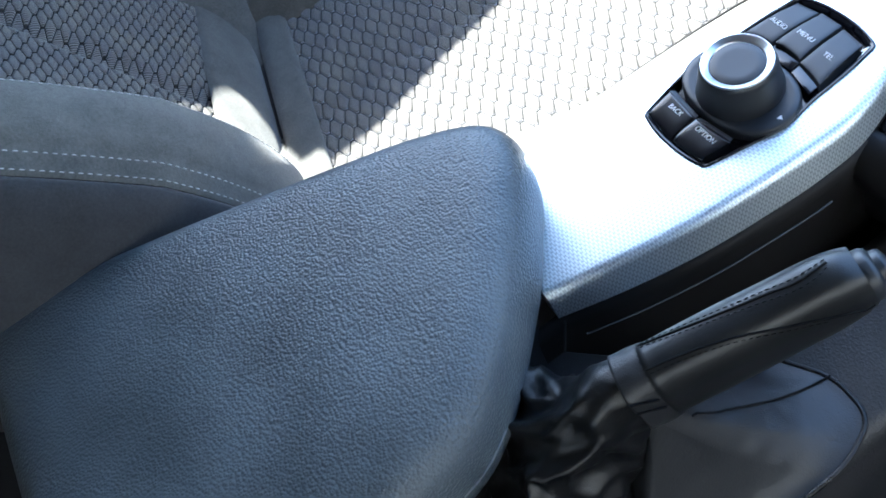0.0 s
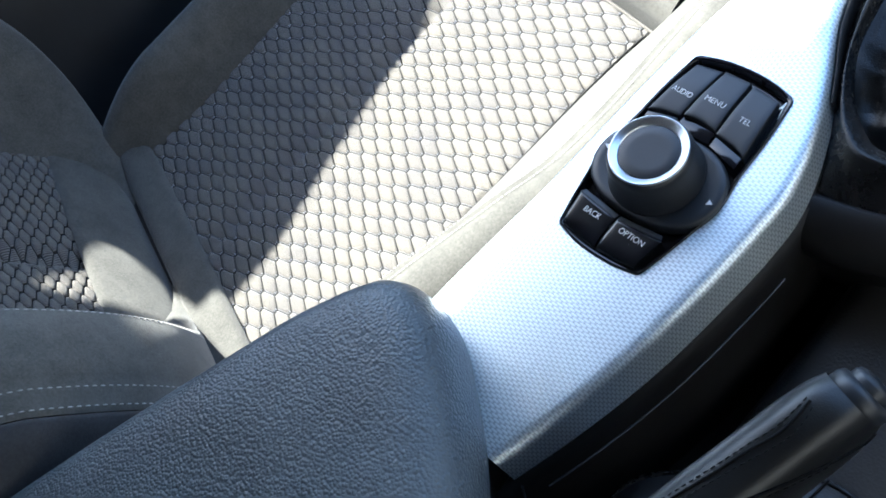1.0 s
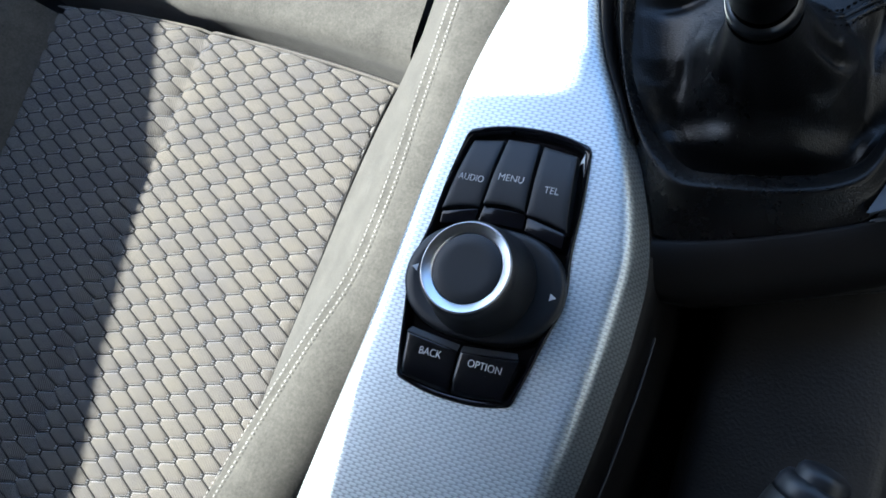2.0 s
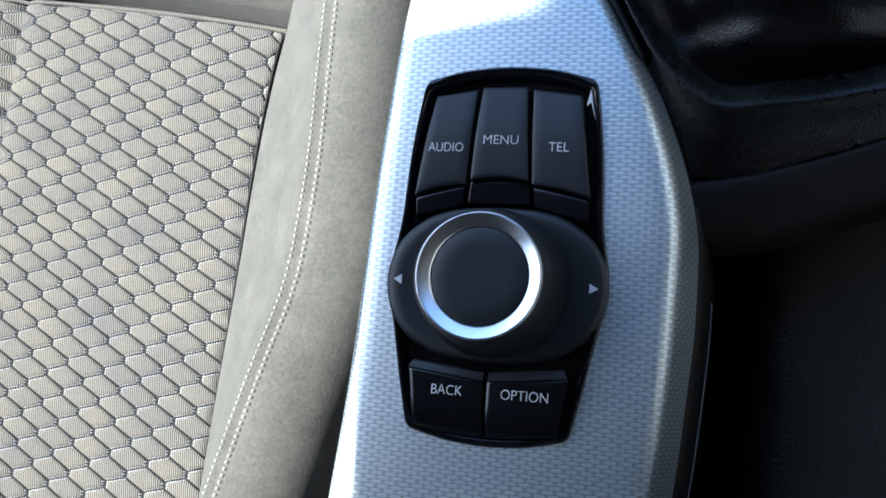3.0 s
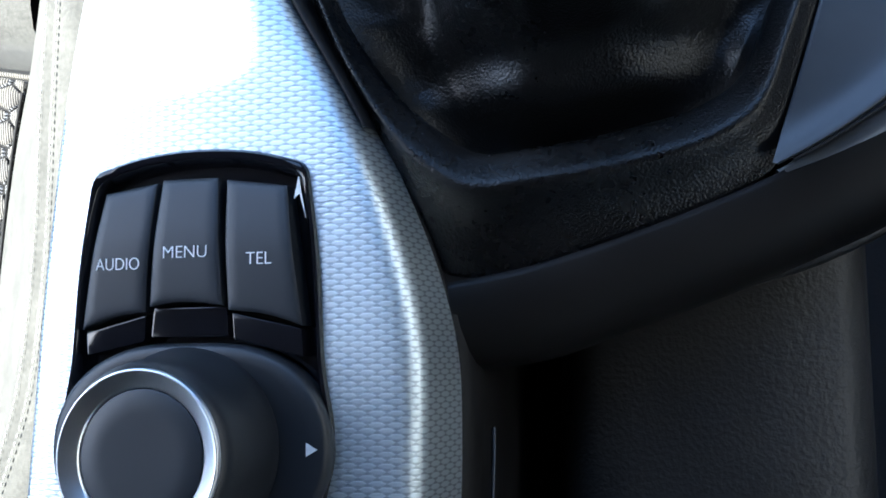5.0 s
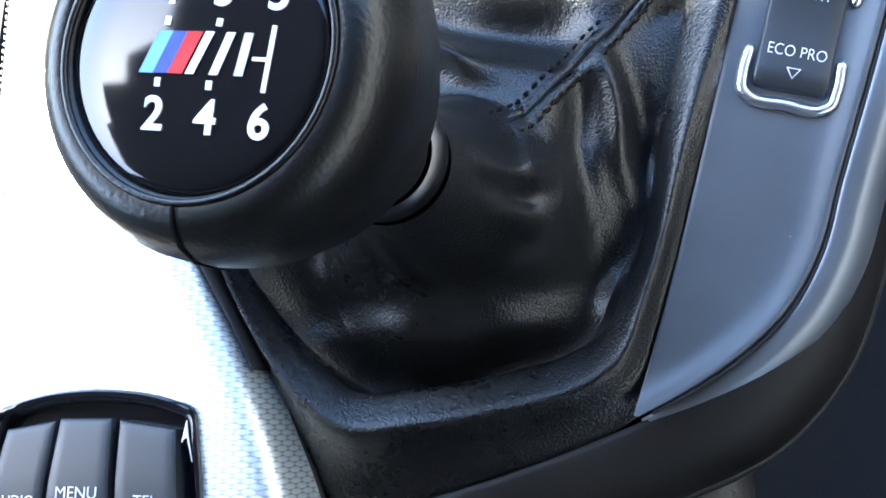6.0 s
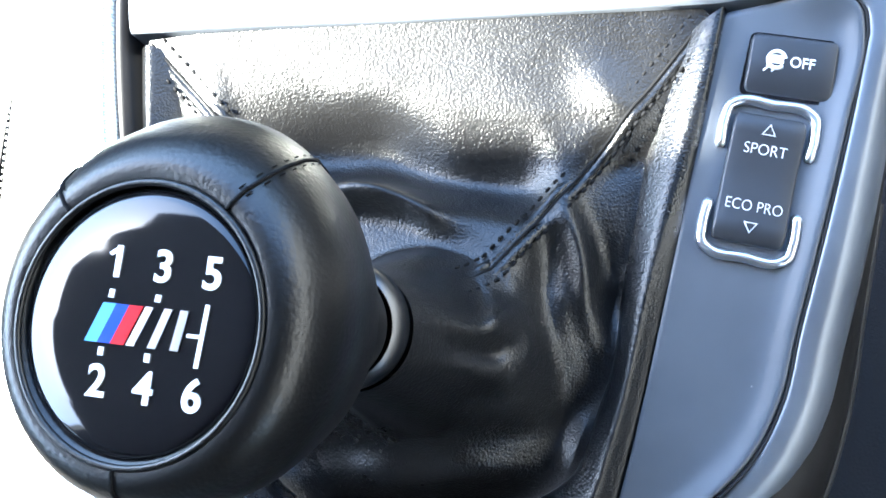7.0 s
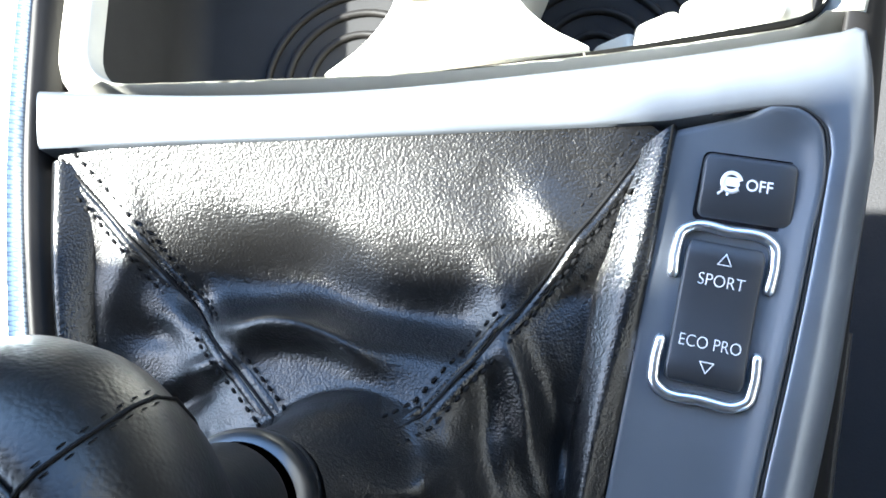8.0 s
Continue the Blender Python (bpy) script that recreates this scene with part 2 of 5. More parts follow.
def slab(name, outline, z0, z1, mat, bevel=0.0, seg=2, place=None, top=None):
    """A plate with a bevelled upper rim. outline in mm; top: function that lifts the upper face."""
    bm = bmesh.new()
    vs = [bm.verts.new((p[0] * M, p[1] * M, z0 * M)) for p in outline]
    f = bm.faces.new(vs)
    f.normal_update()
    if f.normal.z > 0:
        f.normal_flip()
    up = bmesh.ops.extrude_face_region(bm, geom=[f])
    tops = [v for v in up["geom"] if isinstance(v, bmesh.types.BMVert)]
    for v in tops:
        v.co.z = z1 * M
    if bevel:
        es = [e for e in bm.edges if all(v in tops for v in e.verts)]
        bmesh.ops.bevel(bm, geom=es, offset=bevel * M, segments=seg, profile=0.6, affect="EDGES", clamp_overlap=True)
    if top:
        for v in bm.verts:
            if v.co.z > (z0 + (z1 - z0) * 0.3) * M:
                v.co.z += top(v.co.x / M, v.co.y / M) * M
    if place is not None:
        bmesh.ops.transform(bm, matrix=place, verts=bm.verts[:])
    bmesh.ops.recalc_face_normals(bm, faces=bm.faces[:])
    me = bpy.data.meshes.new(name)
    bm.to_mesh(me)
    bm.free()
    me.materials.append(mat)
    me.polygons.foreach_set("use_smooth", [True] * len(me.polygons))
    return shade_sharp(me, 35)


def lathe(name, profile, mat, place=None, n=64):
    """A turned body: profile of (radius, height) in mm about z."""
    rows = [[(r * M * math.cos(2 * math.pi * i / n), r * M * math.sin(2 * math.pi * i / n), z * M) for i in range(n)] for r, z in profile]
    me = grid(name, rows, mat, close_u=True)
    if place is not None:
        me.transform(place)
    return shade_sharp(me, 50)


def tube(name, points, radius, mat, n=8, closed=False):
    """A round bar along points, in metres."""
    pts = [Vector(p) for p in points]
    rows = []
    for i, p in enumerate(pts):
        a = pts[i - 1] if i or closed else p
        b = pts[(i + 1) % len(pts)] if i < len(pts) - 1 or closed else p
        t = (b - a).normalized()
        s = t.cross(Vector((0, 0, 1)))
        s = s.normalized() if s.length > 1e-4 else Vector((1, 0, 0))
        u = s.cross(t)
        r = radius(i / max(1, len(pts) - 1)) if callable(radius) else radius
        rows.append([p + (s * math.cos(2 * math.pi * k / n) + u * math.sin(2 * math.pi * k / n)) * r for k in range(n)])
    return grid(name, rows, mat, close_u=True, close_v=closed)


def line(points, n):
    """n points at even steps along a smooth line through points (mm in, mm out)."""
    p = np.array(points, float)
    d = np.concatenate([[0], np.cumsum(np.linalg.norm(np.diff(p, axis=0), axis=1))])
    t = np.linspace(0, d[-1], n)
    m = np.gradient(p, d, axis=0)
    out = []
    for x in t:
        i = min(max(np.searchsorted(d, x) - 1, 0), len(d) - 2)
        h = d[i + 1] - d[i]
        s = (x - d[i]) / h
        out.append((2 * s**3 - 3 * s**2 + 1) * p[i] + (s**3 - 2 * s**2 + s) * h * m[i] + (-2 * s**3 + 3 * s**2) * p[i + 1] + (s**3 - s**2) * h * m[i + 1])
    return out


def smooth_table(table):
    """A smooth function of the first column, for the others."""
    t = np.array(table, float)

    def f(y):
        out = []
        for k in range(1, t.shape[1]):
            m = np.gradient(t[:, k], t[:, 0])
            i = int(min(max(np.searchsorted(t[:, 0], y) - 1, 0), len(t) - 2))
            h = t[i + 1, 0] - t[i, 0]
            s = min(max((y - t[i, 0]) / h, 0), 1)
            out.append((2 * s**3 - 3 * s**2 + 1) * t[i, k] + (s**3 - 2 * s**2 + s) * h * m[i] + (-2 * s**3 + 3 * s**2) * t[i + 1, k] + (s**3 - s**2) * h * m[i + 1])
        return out

    return f


def lettering(body, size, mat, place, width=None, bold=0.0):
    """Raised lettering as a mesh, centred; size is the capital height in mm."""
    cu = bpy.data.curves.new("lettering", "FONT")
    cu.body = body
    cu.align_x, cu.align_y = "CENTER", "CENTER"
    cu.size = size / 0.69 * M
    cu.extrude = 0.00012
    cu.offset = bold * M
    tmp = bpy.data.objects.new("lettering", cu)
    me = bpy.data.meshes.new_from_object(tmp)
    bpy.data.objects.remove(tmp)
    if width:
        xs = [v.co.x for v in me.vertices]
        k = width * M / (max(xs) - min(xs))
        me.transform(Matrix.Diagonal((k, 1, 1, 1)))
    me.transform(place)
    me.materials.clear()
    me.materials.append(mat)
    return me


def stitches(name, points, mat, length=2.6, gap=1.5, radius=0.45, n=5):
    """A run of short raised stitches along points (mm), joined into one mesh."""
    p = np.array(points, float)
    d = np.concatenate([[0], np.cumsum(np.linalg.norm(np.diff(p, axis=0), axis=1))])
    at = lambda x: Vector([np.interp(x, d, p[:, k]) for k in range(3)])
    verts, faces = [], []
    x = gap
    while x + length < d[-1]:
        a, b = at(x), at(x + length)
        t = (b - a).normalized()
        s = t.cross(Vector((0, 0, 1))).normalized()
        u = s.cross(t)
        base = len(verts)
        for k, (f, r) in enumerate(((0, 0.45), (0.25, 1), (0.75, 1), (1, 0.45))):
            c = a.lerp(b, f) + u * radius * (0.2 if f in (0, 1) else 0.6)
            for i in range(n):
                g = 2 * math.pi * i / n
                verts.append((c + (s * math.cos(g) + u * math.sin(g)) * radius * r) * M)
        for k in range(3):
            for i in range(n):
                faces.append((base + k * n + i, base + k * n + (i + 1) % n, base + (k + 1) * n + (i + 1) % n, base + (k + 1) * n + i))
        faces.append(tuple(base + i for i in range(n)))
        faces.append(tuple(base + 3 * n + i for i in range(n)))
        x += length + gap
    return mesh_of(name, verts, faces, mat)


def box(name, a, b, mat):
    """A wall slab between two corners in metres, edges eased."""
    bm = bmesh.new()
    bmesh.ops.create_cube(bm, size=1)
    for v in bm.verts:
        v.co = Vector([a[k] if v.co[k] < 0 else b[k] for k in range(3)])
    bmesh.ops.bevel(bm, geom=bm.edges[:], offset=0.006, segments=2, affect="EDGES")
    me = bpy.data.meshes.new(name)
    bm.to_mesh(me)
    bm.free()
    me.materials.append(mat)
    return me


# ---- the cabin that closes the place ----
def structure(name, me, label):
    ob = part(name, me)
    return tagged(ob, label, name.split("_")[0], "", "structure")


structure("ground", grid("ground", [[(x, y, -0.75) for x in (-400, 400)] for y in (-400, 400)], plain("asphalt", (0.06, 0.06, 0.06), 0.9), solid=0.02), "grey asphalt ground outside the car")
structure("floor", box("floor", (-0.74, -1.3, -0.46), (0.98, 1.1, -0.42), CARPET), "dark carpeted car floor under the seats")
# out of view; the stepped left and front edge is cut to place sun patches
structure("ceiling", slab("ceiling", [(-690, -1300), (1000, -1300), (1000, 398), (-290, 398), (-340, 306), (-425, 302), (-428, 258), (-500, 268), (-592, 278), (-597, 176), (-671, 166), (-665, 60), (-653, -50), (-690, -58)], 660, 700, LINING), "dark grey roof lining, edge notched to shape the sun patches")
ACROSS = Matrix(((0, 0, 1, 0), (1, 0, 0, 0), (0, 1, 0, 0), (0, 0, 0, 1)))
# unseen door; its sill profile is drawn to cast the shadow edge on the seat
structure("wall_left", slab("wall_left", [(-1300, -460), (1100, -460), (1100, 120), (330, 140), (178, 206), (97, 235), (-38, 257), (-123, 278), (-203, 278), (-222, 200), (-230, 200), (-246, 232), (-266, 271), (-290, 325), (-330, 403), (-1300, 408)], -800, -720, SKIN, 0, 1, ACROSS), "dark door lining below the open passenger window, sill cut for the seat shadow")
structure("wall_right", box("wall_right", (0.98, -1.3, -0.46), (1.06, 1.1, 0.30), SKIN), "dark door lining below the driver window")
# added unseen wall: throws warm sunlight back onto the crease and driver side
structure("wall_outside", box("wall_outside", (1.95, -2.2, -0.75), (2.05, 2.2, 1.6), plain("pale_bounce", (0.28, 0.275, 0.265), 0.9, grain=60.0, depth=0.003)), "added pale wall that bounces sun in through the driver window")
# unseen pillar; outline bounds the sun that reaches the backrest foot
structure("wall_pillar", slab("wall_pillar", [(-1300, 410), (-330, 405), (-298, 390), (-250, 378), (-207, 372), (-203, 376), (-200, 700), (-1300, 700)], -800, -720, SKIN, 0, 1, ACROSS), "dark door pillar behind the passenger window, edge cut for the sun patch")
structure("wall_rear", box("wall_rear", (-0.74, -1.38, -0.46), (0.98, -1.3, 0.70), SKIN), "dark rear wall of the cabin behind the seats")
structure("wall_front", box("wall_front", (-0.74, 0.62, -0.46), (0.98, 0.70, 0.28), SKIN), "dark dashboard wall below the windscreen")


# ---- console: silver trim ----
BEZEL = [(-31.4, 73.8), (-17, 78.0), (0, 79.4), (17, 78.0), (31.4, 73.8), (34.8, 50), (36.2, 20), (39.0, 6), (39.2, -3), (36.0, -16), (32.0, -36), (28.4, -51.0), (14, -54.6), (0, -55.4), (-14, -54.6), (-28.4, -51.0), (-32.0, -36), (-36.0, -16), (-39.2, -3), (-39.0, 6), (-36.2, 20), (-34.8, 50)]
BEZEL_R = [3.2, 40, 40, 40, 3.2, 30, 10, 6, 6, 10, 30, 2.6, 40, 40, 40, 2.6, 30, 10, 6, 6, 10, 30]
TRIM_AT = smooth_table([
    # y, left edge x, crease x, side foot x, side foot z, top z
    (-170, -62.0, 34, 39, -21, -1.0),
    (-131, -59.9, 44, 50, -21.5, 0.0),
    (-80, -56.0, 54, 60.5, -22, 0.0),
    (-40, -52.5, 58.5, 65, -22, 0.0),
    (0, -50.3, 61, 67.5, -21.5, 0.0),
    (25, -49.1, 61, 66.8, -20.5, 0.0),
    (45, -47.9, 57, 62.5, -18.5, 0.0),
    (65, -46.3, 50.5, 55.5, -15.5, 0.0),
    (95, -43.5, 36.5, 42, -13, 0.0),
    (125, -38.5, 21, 27, -9, 0.8),
    (160, -29.0, 10, 16.5, -5, 3.6),
    (200, -19.0, 4.5, 12, -1, 8.0),
    (235, -15.5, 2.5, 10.5, 2, 12.0),
    (275, -13.0, 2.0, 10, 5, 15.0),
    (330, -12.0, 2.0, 10, 8, 18.0),
])


def build_trim():
    rows = []
    for k in range(101):
        y = -170 + 500 * k / 100
        l, r, fx, fz, z = TRIM_AT(y)
        w = r - l
        sec = [(l + 3.5, z - 14), (l + 0.6, z - 9), (l - 0.4, z - 5), (l + 0.2, z - 2.4), (l + 1.4, z - 0.9), (l + 3.0, z - 0.25)]
        for t in (0.08, 0.2, 0.35, 0.5, 0.65, 0.8, 0.9):
            sec.append((l + w * t, z + 0.9 * math.sin(math.pi * t)))
        # rounded crease, then a steep side
        sec += [(r - 6.3 + 8 * math.sin(radians(g)), z + 0.2 - 8 * (1 - math.cos(radians(g)))) for g in (0, 12, 24, 36, 48, 60, 70)]
        ex, ez = sec[-1]
        for t in (0.15, 0.35, 0.55, 0.75, 0.9, 1.0):
            sec.append((ex + (fx - ex) * t ** 0.95, ez + (fz - ez) * t))
        sec += [(fx - 1.5, fz - 1.2), (fx - 5, min(fz - 1.0, z - 14))]
        rows.append([(x * M, y * M, zz * M) for x, zz in sec])
    t = thing("console_trim", "silver patterned aluminium console trim with staggered scales", "trim")
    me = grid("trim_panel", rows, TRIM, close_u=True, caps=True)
    # the sheet's own width and length, for its pressed pattern
    wide = [np.concatenate([[0], np.cumsum(np.linalg.norm(np.diff(np.array(r), axis=0), axis=1))]) for r in rows]
    wide = [w - w[9] + r[9][0] for w, r in zip(wide, rows)]
    sheet = me.uv_layers.new(name="sheet")
    nu = len(rows[0])
    for loop in me.loops:
        j, i = divmod(loop.vertex_index, nu)
        sheet.data[loop.index].uv = (wide[j][i], rows[j][i][1])
    hole = [(p.x * 0.985, 12 + (p.y - 12) * 0.99) for p in rounded(BEZEL, BEZEL_R, 4)]
    add("trim_panel", carve(me, slab("opening", hole, -8, 12, GLOSS)), t)
    # added dark sheet over the trim's side, standing in for its shade
    strip = []
    for k in range(70):
        y = 84 + 245 * k / 69
        l, r, fx, fz, z = TRIM_AT(y)
        e = min(1.0, k / 12)
        strip.append([(x * M, y * M, zz * M) for x, zz in ((r + 2.6 - e, z - 5.5 + 2.0 * e), (r + 3.0 - e, z - 4.6 + 2.2 * e), (r + 3.9, z - 4.6 + 1.4 * e), (fx + 0.9, fz + 0.8), (fx + 0.4, fz - 2.5))])
    add("side_shade", grid("side_shade", strip, PLASTIC), t, "dark sheet for the shaded trim side beside the gear boot")
    # narrow dark seal along the foot of the side
    seal = []
    for k in range(60):
        y = -168 + 240 * k / 59
        l, r, fx, fz, z = TRIM_AT(y)
        seal.append(((fx - 0.5) * M, y * M, (fz - 1.6) * M))
    add("edge_seal", tube("edge_seal", seal, 0.0012, PLASTIC, 6), t, "thin black seal strip")
    return t


build_trim()


# ---- console: controller ----


def build_controller():
    t = thing("rotary_controller", "black rotary media controller with silver ring set in the console trim", "controller")
    out = rounded(BEZEL, BEZEL_R, 4)
    inner = [Vector((p.x * 0.945, 12 + (p.y - 12) * 0.955)) for p in out]
    deep = [Vector((p.x * 0.925, 12 + (p.y - 12) * 0.94)) for p in out]
    rows = []
    for ring, z in ((out, -1.5), (out, 1.2), ([p.lerp(q, 0.25) for p, q in zip(out, inner)], 2.0), ([p.lerp(q, 0.7) for p, q in zip(out, inner)], 2.0), (inner, 1.3), (deep, -3.5)):
        rows.append([(p.x * M, p.y * M, z * M) for p in ring])
    add("bezel", shade_sharp(grid("bezel", rows, GLOSS, close_u=True), 45), t, "glossy black rim")
    well = slab("well", deep, -5.0, -3.4, GLOSS)
    add("well", well, t)

    # keys domed from front to back, with a fine bevel and a skirt down into the well
    def key(pts, arch, lift, word, size, tx, ty, wide, mat):
        fl, fr, br, bl = [Vector(p) for p in pts]
        us = (0.0, 0.0, 0.02, 0.06, 0.2, 0.4, 0.6, 0.8, 0.94, 0.98, 1.0, 1.0)
        vs = (0.0, 0.0, 0.012, 0.035, 0.1, 0.2, 0.35, 0.5, 0.65, 0.8, 0.9, 0.965, 0.988, 1.0, 1.0)
        rows = []
        for j, v in enumerate(vs):
            row = []
            for i, u in enumerate(us):
                p = (fl.lerp(fr, u)).lerp(bl.lerp(br, u), v)
                p.y += arch * math.sin(math.pi * u) * v
                d = min(u, 1 - u) * 20, min(v, 1 - v) * 36
                z = 2.0 + lift(p.x, p.y) - 0.5 * math.exp(-((min(d) / 0.45) ** 2))
                if i in (0, len(us) - 1) or j in (0, len(vs) - 1):
                    z = -3.4
                row.append((p.x * M, p.y * M, z * M))
            rows.append(row)
        k = add("key", shade_sharp(grid("key", rows, mat), 50), t)
        place = pose(tx * M, ty * M, (2.1 + lift(tx, ty)) * M, math.degrees(math.atan((lift(tx, ty + 1) - lift(tx, ty - 1)) / 2)))
        add("lettering", lettering(word, size, WHITE, place, wide, -0.07), k, f'white word "{word}"')
        return k

    rise = lambda x, y: 3.0 - 0.10 * max(0, y - 52) - 0.0022 * (y - 52) ** 2
    key([(-26.4, 67.8), (-11.2, 70.3), (-12.9, 35.2), (-31.4, 30.8)], 1.0, rise, "AUDIO", 3.3, -20.8, 48.0, 12.8, BUTTON)
    key([(-9.2, 70.8), (6.9, 70.8), (9.6, 36.6), (-11.0, 36.6)], 1.2, lambda x, y: rise(x, y) + 0.9, "MENU", 3.3, -0.8, 50.6, 12.4, BUTTON)
    key([(9.0, 70.3), (26.2, 67.8), (31.2, 31.0), (10.9, 35.4)], 1.0, rise, "TEL", 3.3, 19.6, 48.4, 7.0, BUTTON)
    # lower ledge of each key
    for pts in ([(-31.0, 30.0), (-13.4, 34.4), (-13.6, 27.5), (-30.5, 24.0)], [(-11.2, 36.4), (9.8, 36.4), (10.4, 28.5), (-11.8, 28.5)], [(11.4, 34.6), (30.6, 30.2), (31.2, 23.0), (12.0, 27.8)]):
        add("key_skirt", slab("key_skirt", rounded(pts, 0.6, 3), -3.4, 2.6, GLOSS, 1.0), t)
    back = lambda x, y: 4.2 + 0.03 * (y + 37) - 0.035 * max(0.0, -43 - y) ** 2
    pair = (
        key([(-27.2, -30.6), (-0.7, -33.4), (-0.7, -52.4), (-24.7, -49.8)], -0.5, back, "BACK", 3.4, -13.2, -37.4, 10.8, KEY_GLOSS),
        key([(0.7, -33.4), (28.0, -30.8), (24.7, -49.8), (0.7, -52.4)], -0.5, back, "OPTION", 3.4, 13.8, -37.4, 16.0, KEY_GLOSS),
    )
    # each lower key has a pale ledge behind
    for k, sx in zip(pair, (-1, 1)):
        rows = []
        for i in range(13):
            x = 0.8 + 25.4 * i / 12
            sag = 2.8 * (1 - i / 12)
            rows.append([(sx * x * (1 + 0.06 * w) * M, (-27.6 - 2.9 * w - sag) * M, (4.9 + 1.3 * max(0.0, w) - (1.5 if w in (-0.05, 1.05) else 0)) * M) for w in (-0.05, 0.0, 0.2, 0.4, 0.6, 0.8, 1.0, 1.05)])
        add("key_ledge", grid("key_ledge", rows, BUTTON), k, "sloping edge of the key")

    # tilting dish round the knob
    def dish_r(a):
        return 1.0 - 0.30 * abs(math.sin(a)) ** 2.2

    rows = []
    for s, z in ((1.0, -2.0), (1.0, 2.5), (0.985, 4.3), (0.95, 5.2), (0.85, 5.0), (0.74, 4.4), (0.62, 4.2), (0.5, 4.2)):
        rows.append([(39.2 * s * dish_r(2 * math.pi * i / 96) * math.cos(2 * math.pi * i / 96) * M, (38.5 * s * dish_r(2 * math.pi * i / 96) * math.sin(2 * math.pi * i / 96)) * M, z * M) for i in range(96)])
    dish = add("tilt_dish", grid("tilt_dish", rows, BUTTON, close_u=True), t)
    for sx in (-1, 1):
        me = slab("arrow", [(sx * 36.0, 0.0), (sx * 33.0, 1.7), (sx * 33.0, -1.7)], 5.0, 5.25, WHITE)
        add("arrow", me, dish, "small white arrow")
    # knob with ring and cap
    knob = add("knob", lathe("knob", [(25.5, 3.5), (25.8, 6), (25.2, 8), (24.2, 12), (23.4, 18), (22.8, 23), (22.2, 25.6), (21.0, 27.2), (20.4, 27.6), (18, 27.0)], BUTTON), t)
    add("ring", lathe("ring", [(20.9, 27.0), (20.9, 28.2), (20.7, 28.6), (20.35, 28.75), (20.0, 28.6), (18.5, 27.75), (16.7, 26.75), (16.2, 26.4), (16.0, 25.4)], CHROME, n=96), knob, "silver ring")
    add("cap", lathe("cap", [(16.0, 25.4), (15.9, 26.2), (15.3, 26.5), (10, 26.4), (5, 26.3), (0.01, 26.3)], BUTTON), knob, "matt black cap")
    # white arrow tip with a fading stem at the rim
    for k, (o, z) in enumerate((([(28.0, 64.2), (29.3, 70.2), (30.2, 64.2), (29.4, 65.6)], 1.9), ([(29.2, 69.6), (30.2, 64.5), (31.3, 59.0), (29.8, 64.5)], 1.75))):
        add("tick", slab("tick", o, z - 0.3, z + 0.25, WHITE), t, "small white arrow mark")
    return t


build_controller()


# ---- console: body below the trim, ledge and tunnel ----
def boot_plane(x, y):
    return -23.3 + 0.119 * y - 0.0687 * (x - 100)


